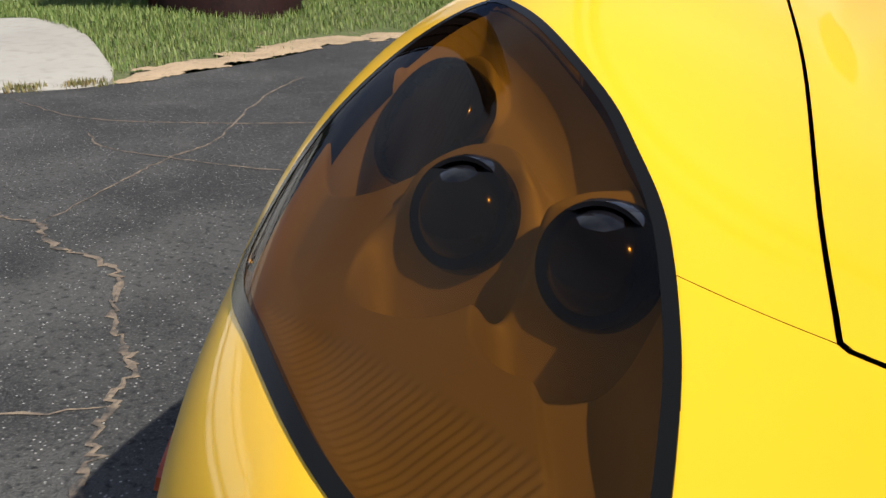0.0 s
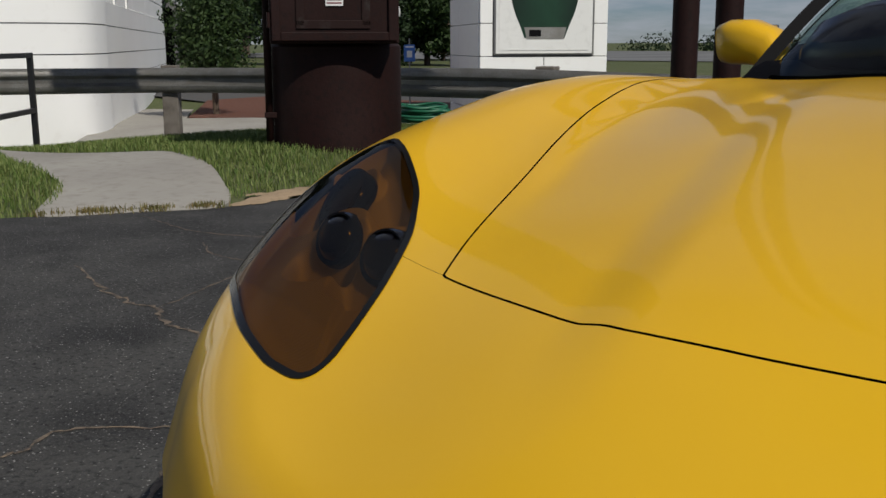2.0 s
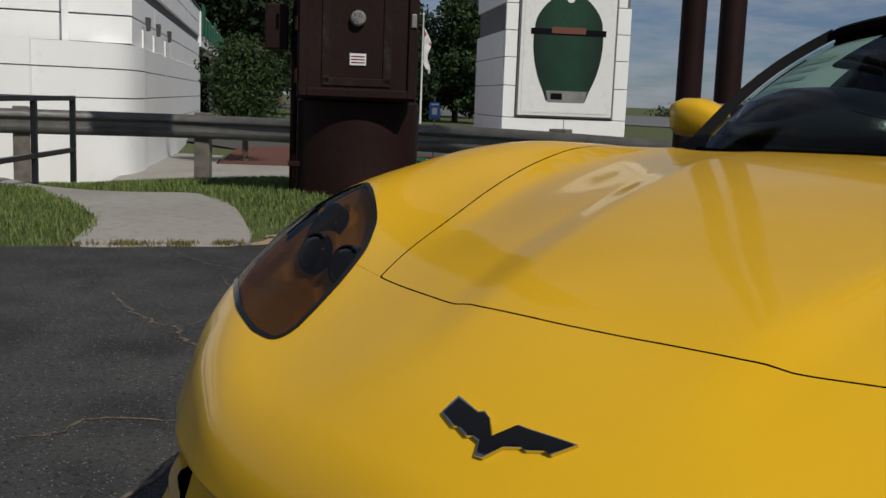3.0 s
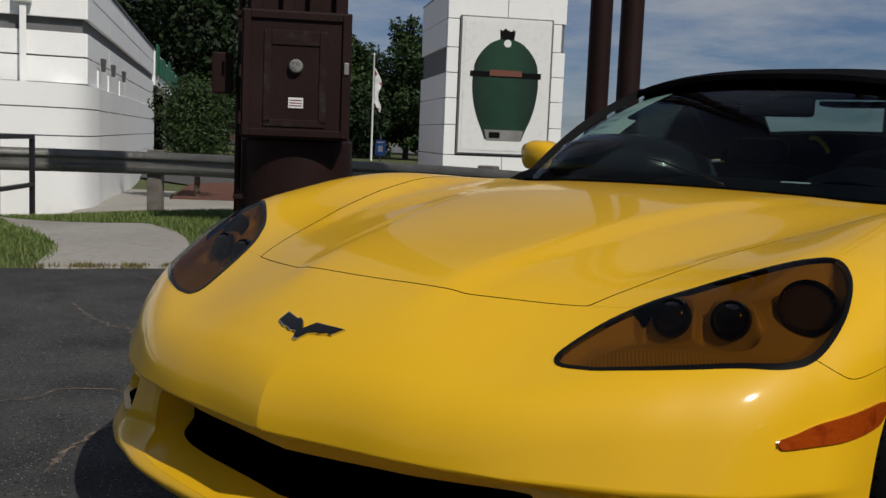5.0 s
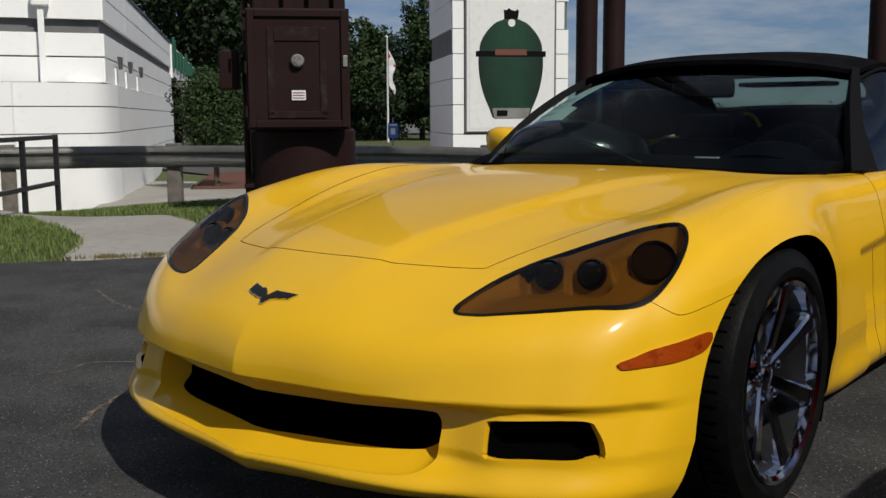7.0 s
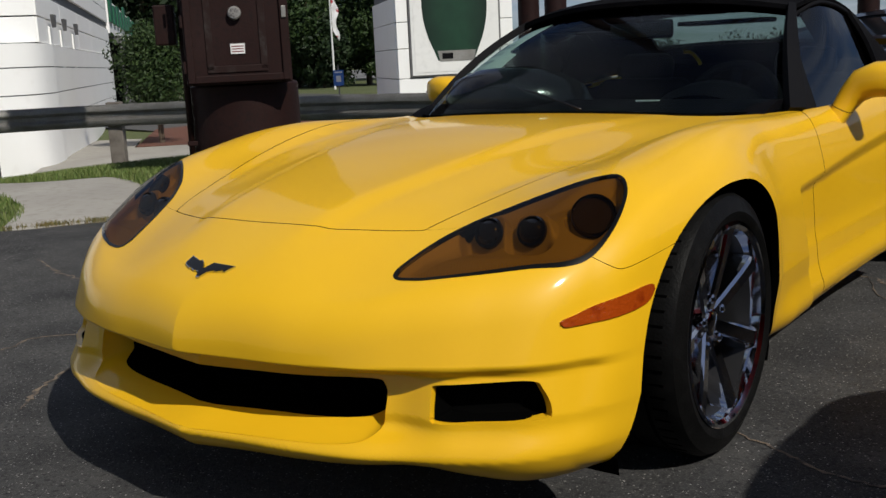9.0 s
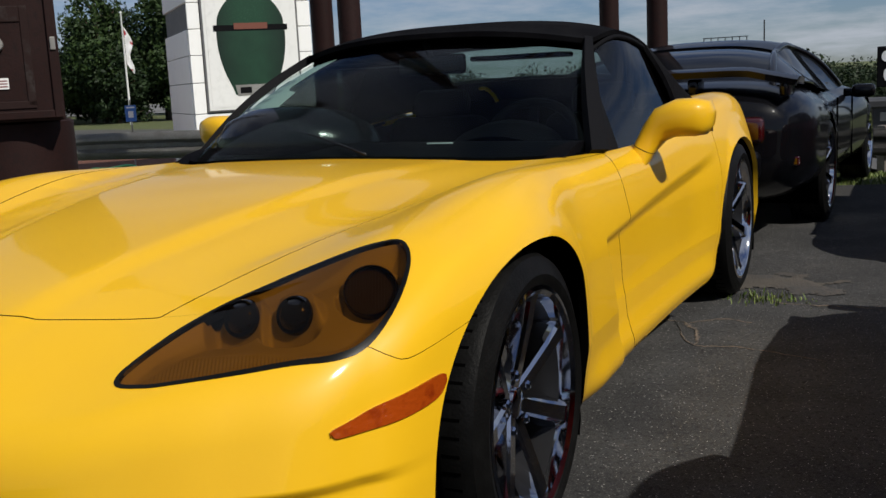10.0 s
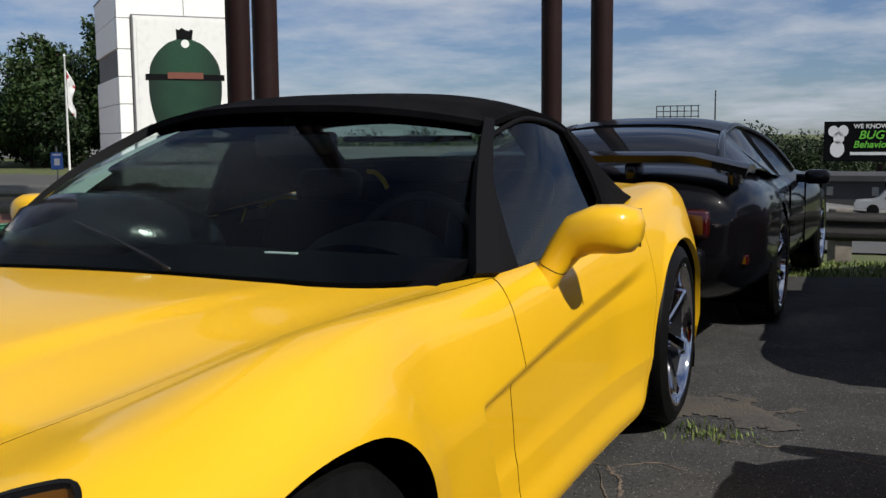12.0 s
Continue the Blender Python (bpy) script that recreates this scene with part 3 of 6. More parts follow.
        ribs = box((k * .0055 - .00272, -w, -.018), (k * .0055 + .00272, w, -.014), .0004, ribs, m, 1)
    part("ribbed_glass", ribs, LAMP_GLASS, h)
    part("lamp_plug", turned([(.046, -.03), (.046, -.019), (.001, -.019)], 32, None, m), LAMP_GLASS, h)


car = holder("sports_car", "yellow convertible sports car with black soft top, parked on asphalt", "car")
build_skin(car)


# ---- the sports car's other parts ----
def skin_z(x, y):
    """The skin's height at a place in plan."""
    lo, hi = .3, 1.2
    for _ in range(30):
        mid = (lo + hi) / 2
        if body(np.array([[x, y, mid]]))[0] > 0:
            hi = mid
        else:
            lo = mid
    return hi


def sheet(name, grid, mat, parent, label="", thick=0.0, flip=False, keep=None, out=(0, 2.5, .75)):
    """A smooth sheet over a grid of places [i][j], facing away from out; thickness goes inward where below nought."""
    g = np.array(grid, float)
    m, k = g.shape[:2]
    faces = []
    for i in range(m - 1):
        for j in range(k - 1):
            if keep is None or keep(i, j):
                q = (i * k + j, i * k + j + 1, (i + 1) * k + j + 1, (i + 1) * k + j)
                faces.append(q[::-1] if flip else q)
    v = g.reshape(-1, 3)
    bm = bmesh.new()
    vs = [bm.verts.new(p) for p in v]
    for q in faces:
        bm.faces.new([vs[i] for i in q])
    bmesh.ops.delete(bm, geom=[w for w in bm.verts if not w.link_faces], context="VERTS")
    bm.normal_update()
    if out is not None and sum(w.normal.dot(w.calc_center_median() - Vector(out)) * w.calc_area() for w in bm.faces) < 0:
        bmesh.ops.reverse_faces(bm, faces=bm.faces[:])
    if thick:
        bm.normal_update()
        bmesh.ops.solidify(bm, geom=bm.faces[:], thickness=thick)
    return part(name, bm, mat, parent, label, sharp=40)


S = np.concatenate([[-1, -.99], np.linspace(-.96, .96, 37), [.99, 1]])
WS_BASE = np.array([(.735 * s, 1.565 + .04 * abs(s) ** 2 + .31 * abs(s) ** 6, 0) for s in S])
WS_BASE[:, 2] = [skin_z(x, y) - .012 for x, y, _ in WS_BASE]
WS_TOP = np.array([(.555 * s, 2.27 + .13 * abs(s) ** 2.4, 1.155 - .05 * abs(s) ** 2.5) for s in S])


def windscreen(w):
    """Places on the windscreen, from its foot (0) to its head (1)."""
    p = WS_BASE * (1 - w) + WS_TOP * w
    p[:, 2] += .035 * math.sin(math.pi * w) * (1 - .3 * S ** 2)
    p[:, 1] -= .03 * math.sin(math.pi * w)
    return p


grid = np.array([windscreen(w) for w in np.linspace(0, 1, 33)])
glass = sheet("windscreen", grid[:, 1:-1], GLASS, car, "raked windscreen glass", flip=False)
for sgn, cols in ((1, slice(-3, None)), (-1, slice(0, 2))):
    g = grid[:, cols].copy()
    g[:, :, 2] += .004
    sheet("windscreen_pillar", g, BLACK_TRIM, car, "black windscreen pillar", thick=-.03)
g = np.array([windscreen(w)[1:-1] for w in (0, .008, .016)])
g[:, :, 2] += .002
sheet("cowl_strip", g, DARK, car, "black cowl strip", thick=-.01)
g = np.array([windscreen(.975), windscreen(.988), windscreen(1.0), WS_TOP + (0, .02, -.012), WS_TOP + (0, .09, -.022)])
g[:3, :, 2] += .004
sheet("header_rail", g, DARK, car, "black windscreen header rail", thick=-.012)

# soft top: header to rear deck
def roof(s, w):
    h = np.array((.555 * s, 2.240 + .13 * abs(s) ** 2.4, 1.160 - .05 * abs(s) ** 2.5))
    m1 = np.array((.585 * s, 2.62, 1.203 - .06 * abs(s) ** 3))
    m2 = np.array((.605 * s, 2.98, 1.17 - .09 * abs(s) ** 3))
    r = np.array((.66 * s, 3.47 - .10 * s * s, .90 - .03 * s * s))
    pts = [2 * h - m1, h, m1, m2, r, r + (r - m2) * .6]
    t = min(w * 3, 2.9999)
    i = int(t)
    u = t - i
    a, b, c, d = pts[i:i + 4]
    return .5 * (2 * b + (c - a) * u + (2 * a - 5 * b + 4 * c - d) * u * u + (3 * b - a - 3 * c + d) * u ** 3)


top_grid = np.array([[roof(s, w) for s in S] for w in np.linspace(0, 1, 34)])
pane = lambda i, j: 24 <= i <= 28 and 9 <= j <= 30
sheet("soft_top", top_grid, CLOTH, car, "black cloth soft top, raised", thick=-.018, keep=lambda i, j: not pane(i, j))
sheet("rear_window", top_grid, GLASS, car, "rear window glass", keep=pane)
for sgn in (1, -1):
    edge = np.array([roof(sgn, w) for w in np.linspace(0, 1, 34)])
    belt_y = np.linspace(1.93, 3.40, 34)
    belt = np.array([(sgn * (.738 - .05 * step(y, 3.0, 3.4)), y, skin_z(.735, y) - .01) for y in belt_y])
    # quarter of the soft top, behind the side window
    q = []
    for w in np.linspace(0, 1, 8):
        lo = np.array((sgn * (.735 - .05 * w), 2.90 + .52 * w, skin_z(.70, 2.90 + .52 * w) - .012))
        hi = roof(sgn, .60 + .40 * w)
        q.append([hi * (1 - k) + lo * k + np.array((sgn * .02 * math.sin(math.pi * k), 0, 0)) for k in np.linspace(0, 1, 8)])
    sheet("soft_top_quarter", q, CLOTH, car, "black cloth side of the soft top", thick=-.015)
    # side window: pillar to quarter
    g = []
    for w in np.linspace(0, 1, 36):
        lo = np.array((sgn * .735, 1.93 + .99 * w, skin_z(.735, 1.93 + .99 * w) - .01))
        hi = roof(sgn, .60 * w)
        col = []
        for k in np.linspace(0, 1, 20):
            base = lo * (1 - k) + hi * k + np.array((sgn * .008 * math.sin(math.pi * k), 0, -.004 * k))
            front = windscreen(k)[-1 if sgn > 0 else 0] - np.array((sgn * .012, 0, .012))
            col.append(front if w < .001 else base + (front - np.array((sgn * .735, 1.93, .775)) * (1 - k) - roof(sgn, 0) * k - np.array((sgn * .008 * math.sin(math.pi * k), 0, 0))) * (1 - w) ** 3)
        g.append(col)
    sheet("side_window", g, SIDE_GLASS, car, "dark side window, closed")
    gg = np.array(g)
    sail = []
    for k in range(16):
        wide = 6.2 * (1 - k / 15.5)
        row = []
        for f in np.linspace(0, wide, 6):
            i = min(int(f), 34)
            row.append(gg[i, k] * (1 - f + i) + gg[i + 1, k] * (f - i) + np.array((sgn * .004, 0, .001)))
        sail.append(row)
    sheet("window_sail", sail, BLACK_TRIM, car, "black sail panel at the foot of the pillar", thick=-.006)
    part("window_seal", tube([p[0] + np.array((sgn * .004, 0, .004)) for p in g], .008, 8), BLACK_TRIM, car, smooth=True)
    part("roof_rail", tube([p[-1] + np.array((sgn * .006, 0, 0)) for p in g], .008, 8), BLACK_TRIM, car, smooth=True)

# cabin
def cabin():
    tub = box((-.70, 1.66, .20), (.70, 3.40, .24))
    tub = box((-.72, 1.62, .2), (-.70, 3.4, .77), 0, tub)
    tub = box((.70, 1.62, .2), (.72, 3.4, .77), 0, tub)
    tub = box((-.62, 3.33, .2), (.62, 3.37, .915), 0, tub)
    tub = box((-.70, 1.60, .2), (.70, 1.64, .76), 0, tub)
    part("cabin_tub", tub, DARK, car)
    g = []
    for w in np.linspace(0, 1, 10):
        y0, z0 = 1.66 + .52 * w, .775 + .055 * math.sin(min(w * 1.25, 1) * math.pi) - .16 * max(w - .75, 0) ** 1.2 * 4
        g.append([(x, y0, z0 - .012 * abs(x)) for x in np.linspace(-.69, .69, 24)])
    sheet("dashboard", g, LEATHER, car, "black dashboard", thick=-.03)
    part("instrument_hood", turned([(.20, 0), (.20, .10), (.17, .17), (.10, .2), (.01, .21)], 24, None, pose(.36, 2.0, .74, -70) @ Matrix.Diagonal((1, .5, 1, 1))), LEATHER, car, sharp=40)
    for s in (1, -1):
        seat = box((s * .37 - .24, 2.42, .28), (s * .37 + .24, 2.98, .46), .07, None, None, 4)
        seat = box((-.24, -.07, 0), (.24, .07, .48), .065, seat, pose(s * .37, 2.98, .40, -18), 4)
        seat = box((-.13, -.05, .46), (.13, .05, .60), .045, seat, pose(s * .37, 2.98, .40, -18), 4)
        part("seat", seat, LEATHER, car, "black leather bucket seat", smooth=True)
    ring = [(.18 * math.cos(a), .18 * math.sin(a), 0) for a in np.linspace(0, 2 * math.pi, 36, endpoint=False)]
    bm = tube(ring, .016, 10, None, True)
    bm = turned([(.06, -.02), (.06, .01), (.03, .02)], 20, bm)
    for a in (0, 120, 240):
        bm = box((.04, -.018, -.012), (.175, .018, .006), .004, bm, pose(0, 0, 0, 0, 0, a + 90))
    bm.transform(pose(.36, 2.30, .76, 66))
    part("steering_wheel", bm, LEATHER, car, "black steering wheel", smooth=True)
    back = part("rear_view_mirror", box((-.13, 2.29, 1.035), (.13, 2.325, 1.105), .014, None, None, 3), BLACK_GLOSS, car, "black rear-view mirror", smooth=True)
    part("mirror_stem", tube([(0, 2.30, 1.10), (0, 2.27, 1.135), (0, 2.26, 1.15)], .012, 8), BLACK_TRIM, back, smooth=True)
    for s in (1, -1):
        part("sun_visor", box((s * .30 - .17, 2.34, 1.075), (s * .30 + .17, 2.48, 1.092), .008, None, None, 2), LEATHER, car, "dark folded sun visor")

    mound = turned([(.30, 0), (.295, .05), (.26, .10), (.18, .135), (.08, .15), (.001, .153)], 36, None, pose(-.36, 1.97, .775, -8) @ Matrix.Diagonal((.98, .92, 1.15, 1)))
    part("dashboard_top_pad", mound, LEATHER_SHINE, car, "glossy black padded dashboard top", smooth=True)
    part("wiper_arm", tube([(.14, 1.558, .815), (.06, 1.590, .836), (-.08, 1.640, .868), (-.25, 1.697, .899)], [.0045, .0035, .003, .0025], 8), BLACK_GLOSS, car, "black wiper arm at rest", smooth=True)
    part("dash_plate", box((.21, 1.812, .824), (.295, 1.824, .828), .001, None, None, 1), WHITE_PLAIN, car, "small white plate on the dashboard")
    # price sheet behind the passenger side of the windscreen
    g = []
    for w in np.linspace(.25, .95, 20):
        p = windscreen(w)
        cols = np.linspace(1.1, 9.6 - 2.4 * float(step(np.array([w]), .55, .60)[0]), 6)
        g.append([p[int(c)] * (1 - c + int(c)) + p[int(c) + 1] * (c - int(c)) - np.array((0, -.012, .012)) for c in cols])
    sheet("price_sheet", g, PAPER, car, "pale paper price sheet behind the windscreen", thick=-.001)
    for w0, w1 in ((.22, .26), (.30, .33), (.36, .45), (.50, .53), (.58, .61), (.66, .72)):
        g = []
        for w in (w0, (w0 + w1) / 2, w1):
            p = windscreen(w)
            g.append([p[k] * (1 - f) + p[k + 1] * f - np.array((0, -.010, .010)) for k, f in ((2, .4), (3, .7), (5, .2), (6, .3))])
        sheet("print_block", g, PRINT, car, out=(0, 2.5, .75))
    part("belt_strap", tube(smooth_line([(-.06, 2.86, .975), (-.03, 2.855, .972), (.0, 2.85, .95), (.02, 2.845, .92)], 6), .008, 6), YELLOW, car, "yellow strap on the seat", smooth=True)


LEATHER_SHINE = material("shiny_black_vinyl", (.004, .004, .0045), .22, spec=.6, bump=[(14, .004)])
PAPER = material("pale_green_paper", (.62, .70, .62), .7, spots=[(30, (.52, .60, .54), .5, .8)])
PRINT = material("printed_grey", (.30, .36, .33), .7, spots=[(120, (.55, .6, .55), .45, .55)])
cabin()


# door mirrors
def door_mirror(s):
    bm = bmesh.new()
    rings = []
    # shell swept outward, from the foot on the door to the tip
    path = [(.752, 2.030, .712, .034, .026), (.766, 2.058, .756, .039, .030), (.786, 2.088, .803, .042, .034), (.812, 2.108, .848, .050, .042), (.845, 2.122, .882, .066, .055), (.89, 2.132, .896, .078, .060), (.94, 2.14, .896, .078, .060), (.975, 2.15, .892, .066, .052), (.99, 2.155, .890, .03, .025)]
    n = 24
    for i, (x, y, z, ry, rz) in enumerate(path):
        a, b = path[max(i - 1, 0)], path[min(i + 1, len(path) - 1)]
        way = Vector((b[0] - a[0], 0, b[2] - a[2])).normalized()
        up = Vector((-way.z, 0, way.x))
        ring = []
        for k in range(n):
            t = 2 * math.pi * k / n
            c, d = math.cos(t), math.sin(t)
            c, d = math.copysign(abs(c) ** .7, c), math.copysign(abs(d) ** .7, d)
            p = Vector((x, y + .12, z - .034)) + Vector((0, 1, 0)) * c * ry + up * d * rz
            ring.append(bm.verts.new((p.x * s, p.y, p.z)))
        rings.append(ring)
    joint = [tuple(v.co) for v in rings[2]]
    for a, b in zip(rings, rings[1:]):
        for k in range(n):
            bm.faces.new((a[k], a[(k + 1) % n], b[(k + 1) % n], b[k]))
    bm.faces.new(rings[0])
    bm.faces.new(rings[-1])
    bmesh.ops.recalc_face_normals(bm, faces=bm.faces[:])
    mirror_ob = part("door_mirror", bm, YELLOW, car, "yellow door mirror on a bent stalk", sharp=60)
    part("mirror_glass", box((s * .915 - .06, 2.330, .811), (s * .915 + .06, 2.338, .908), .002), CHROME, mirror_ob)
    seam = [Vector(v) for v in joint]
    part("mirror_joint", tube(seam, .0013, 6, None, True), BLACK_TRIM, mirror_ob)


door_mirror(1)
door_mirror(-1)


# wheels
def wheel(x, y, r, half, rim, s, owner, label="black tyre on a chrome seven-spoke wheel"):
    """A tyre with grooved tread on a seven-spoke chrome rim, facing s along x."""
    out = pose(x, y, r, 0, 90 * s)
    w = part("wheel", turned([(rim, -half * .9), (rim + .012, -half), (r - .05, -half * 1.04), (r - .012, -half * .9), (r, -half * .72), (r, -half * .36), (r - .007, -half * .34), (r - .007, -half * .26), (r, -half * .24), (r, half * .24), (r - .007, half * .26), (r - .007, half * .34), (r, half * .36), (r, half * .72), (r - .012, half * .9), (r - .05, half * 1.04), (rim + .012, half), (rim, half * .9)], 72, None, None, False), RUBBER, owner, label, sharp=30)
    w.matrix_basis = out
    tread = bmesh.new()
    for i in range(60):
        a = i * 6
        tread = box((r - .008, half * .40, -.0028), (r + .0005, half * .715, .0028), 0, tread, pose(0, 0, 0, 0, 0, a) @ pose(0, 0, 0, 90))
    tagged(part("tread_groove_pattern", tread, DARK, w), kind="stuff")
    part("rim", turned([(rim + .004, half * .92), (rim + .006, half * .99), (rim - .004, half * 1.0), (rim - .014, half * .93), (rim - .018, half * .7)], 64, None, None, False), CHROME, w, "chrome rim", sharp=40)
    part("rim_barrel", turned([(rim - .018, half * .7), (rim - .024, half * .4), (rim - .03, half * .1), (rim - .03, -half * .9)], 64, None, None, False), RIM_DARK, w, sharp=40)
    for i in range(7):
        bm = bmesh.new()
        secs = [(.030, .026, half * .56, .050), (.09, .026, half * .66, .056), (rim * .66, .028, half * .78, .052), (rim - .030, .031, half * .85, .046), (rim - .006, .038, half * .90, .04)]
        rings = [[bm.verts.new(c) for c in ((rr, -hw * 1.15, z - d), (rr, -hw * .80, z - .007), (rr, -hw * .55, z), (rr, hw * .55, z), (rr, hw * .80, z - .007), (rr, hw * 1.15, z - d))] for rr, hw, z, d in secs]
        for a, b in zip(rings, rings[1:]):
            for k in range(6):
                bm.faces.new((a[k], b[k], b[(k + 1) % 6], a[(k + 1) % 6]))
        bm.faces.new(rings[0])
        bm.faces.new(rings[-1])
        bmesh.ops.recalc_face_normals(bm, faces=bm.faces[:])
        bm.transform(pose(0, 0, 0, 0, 0, 360 / 7 * i + 170))
        part("spoke", bm, CHROME, w)
    part("hub_cap", turned([(.056, half * .3), (.056, half * .50), (.046, half * .54), (.034, half * .55), (.033, half * .60), (.028, half * .62), (.001, half * .63)], 32), CHROME, w, sharp=30)
    for i in range(5):
        a = math.radians(72 * i + 40)
        part("lug_nut", turned([(.012, half * .3), (.012, half * .62), (.008, half * .66), (.001, half * .67)], 6, None, pose(.062 * math.cos(a), .062 * math.sin(a), 0)), CHROME, w)
    part("brake_disc", turned([(.165, -.012), (.165, .012), (.07, .012), (.07, .03), (.02, .03)], 48), STEEL, w, sharp=30)
    cal = bmesh.new()
    for a in np.linspace(-38, 38, 9):
        cal = box((.095, -.022, -.035), (.178, .022, .045), .006, cal, pose(0, 0, 0, 0, 0, a + 200 * s))
    part("brake_caliper", cal, RED_METAL, w, "dark red brake caliper")
    return w


for s in (1, -1):
    wheel(s * .757, AXLE_F, .328, .118, .249, s, car)
    wheel(s * .715, AXLE_R, .341, .135, .262, s, car)
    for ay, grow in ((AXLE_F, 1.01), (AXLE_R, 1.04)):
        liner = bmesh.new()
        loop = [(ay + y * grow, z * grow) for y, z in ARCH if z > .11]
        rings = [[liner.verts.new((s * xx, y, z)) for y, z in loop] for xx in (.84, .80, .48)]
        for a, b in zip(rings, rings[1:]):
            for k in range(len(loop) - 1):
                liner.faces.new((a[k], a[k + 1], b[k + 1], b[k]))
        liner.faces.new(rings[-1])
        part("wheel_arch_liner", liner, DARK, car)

# openings in the nose
def opening(loop, depth, flip=1):
    bm = bmesh.new()
    y = [cast(np.array([[x, 1.0, z]]), np.array([[0, -1.0, 0]]))[0, 1] for x, z in loop]
    front = [bm.verts.new((x * flip, yy + .016, z)) for (x, z), yy in zip(loop, y)]
    cx, cz = loop.mean(0)
    back = [bm.verts.new(((cx + (x - cx) * .96) * flip, yy + depth, cz + (z - cz) * .94)) for (x, z), yy in zip(loop, y)]
    n = len(loop)
    for k in range(n):
        bm.faces.new((front[k], front[(k + 1) % n], back[(k + 1) % n], back[k]))
    bm.faces.new(back)
    return bm


def recess(loop, depth, shrink, drop, flip=1):
    """The painted return from an opening's edge back to its dark hole."""
    y = [cast(np.array([[x, 1.0, z]]), np.array([[0, -1.0, 0]]))[0, 1] for x, z in loop]
    cx, cz = loop.mean(0)
    rows = []
    for w in (0, .12, .5, 1):
        rows.append([((cx + (x - cx) * (1 - (1 - shrink) * w)) * flip, yy - .001 + depth * w + (.006 if 0 < w < .2 else 0), cz + (z - cz) * (1 - .30 * w) + drop * w) for (x, z), yy in zip(loop, y)])
    bm = bmesh.new()
    rings = [[bm.verts.new(p) for p in r] for r in rows]
    n = len(loop)
    for a, b in zip(rings, rings[1:]):
        for k in range(n):
            bm.faces.new((a[k], a[(k + 1) % n], b[(k + 1) % n], b[k]))
    bmesh.ops.recalc_face_normals(bm, faces=bm.faces[:])
    hole = bmesh.new()
    front = [hole.verts.new(p) for p in rows[-1]]
    back = [hole.verts.new((x, yy + .12, z)) for x, yy, z in rows[-1]]
    for k in range(n):
        hole.faces.new((front[k], front[(k + 1) % n], back[(k + 1) % n], back[k]))
    hole.faces.new(back)
    return bm, hole


mouth_half = MOUTH[MOUTH[:, 0] >= 0]
mouth_half = mouth_half[mouth_half[:, 0] > .004]
mouth_full = np.vstack([mouth_half, mouth_half[::-1] * (-1, 1)])
ret, hole = recess(mouth_full, .075, .93, .012)
part("grille_return", ret, YELLOW, car, "yellow painted edge round the grille", smooth=True)
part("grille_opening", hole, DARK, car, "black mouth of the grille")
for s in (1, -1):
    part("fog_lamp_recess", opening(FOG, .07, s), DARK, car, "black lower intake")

# nose emblem: two black flags meeting in a V, with a chrome edge
def emblem():
    outline = [(-.076, .034), (-.040, .020), (-.034, .023), (-.022, .016), (-.006, -.006), (.012, .018), (.024, .017), (.080, .016), (.062, -.004), (.054, -.002), (.036, -.008), (.030, -.006), (.012, -.012), (-.001, -.030), (-.010, -.030), (-.016, -.014), (-.028, -.010), (-.034, -.012), (-.050, -.004), (-.056, -.005), (-.080, .008)]
    m = pose(0, .0765, .5665, 30)

    def laid(own, lift):
        """Lays a flat plate on the nose's curve."""
        bmesh.ops.triangulate(own, faces=own.faces[:])
        bmesh.ops.subdivide_edges(own, edges=own.edges[:], cuts=1, use_grid_fill=True)
        flat = np.array([v.co for v in own.verts])
        foot = np.array([m @ Vector((x, y, 0)) for x, y, _ in flat])
        for _ in range(3):
            foot = foot - slope_of(foot) * body(foot)[:, None]
        up = slope_of(foot)
        for v, f, n, z in zip(own.verts, foot, up, flat[:, 2]):
            v.co = Vector(f + n * (z + lift))
        return own

    badge = part("emblem", laid(prism(outline, .004), .0005), CHROME, car, "black winged emblem with chrome edge")
    part("emblem_face", laid(prism([(x * .95, .003 + (y - .003) * .86) for x, y in outline], .0055), .0005), BLACK_GLOSS, badge)


emblem()


# ---- ground ----
LOT = smooth_line([(-7.5, -12), (-6.4, -3), (-5.3, 1.0), (-4.66, 2.23), (-4.12, 3.06), (-4.02, 4.2), (-4.1, 4.95), (-3.6, 5.9), (-1.5, 7.2), (1.2, 8.0), (4, 8.6), (9, 9.0), (16, 9)], 6)
LOT = np.vstack([LOT, [(16, -14)]])


def lawn_z(x, y):
    d = inside_by(np.stack([np.atleast_1d(x), np.atleast_1d(y)], 1).astype(float), LOT)
    east = step(np.atleast_1d(x).astype(float), -2.5, .3) * (np.atleast_1d(y) > 5)
    px, py = np.atleast_1d(x).astype(float), np.atleast_1d(y).astype(float)
    mound = .055 + .12 * np.exp(-((px + 5.2) ** 2 + (py - 5.3) ** 2) / 1.9)
    dip = .45 * step(d, 3.6, 7.5) * (1 - step(d, 19, 27)) * step(-px, 4, 8)
    z = -.03 + mound * (1 - .9 * east) * step(d, .0, 1.2) - dip - .5 * east * step(d, .9, 2.6) - .24 * step(d, 2.5, 7.5) + .18 * step(d, 12, 25)
    x, y = np.atleast_1d(x), np.atleast_1d(y)
    z = z - 2.7 * step(y, 13, 48) * step(x + .12 * y, -9, 1)
    return np.where(d < 0, -.06, z)


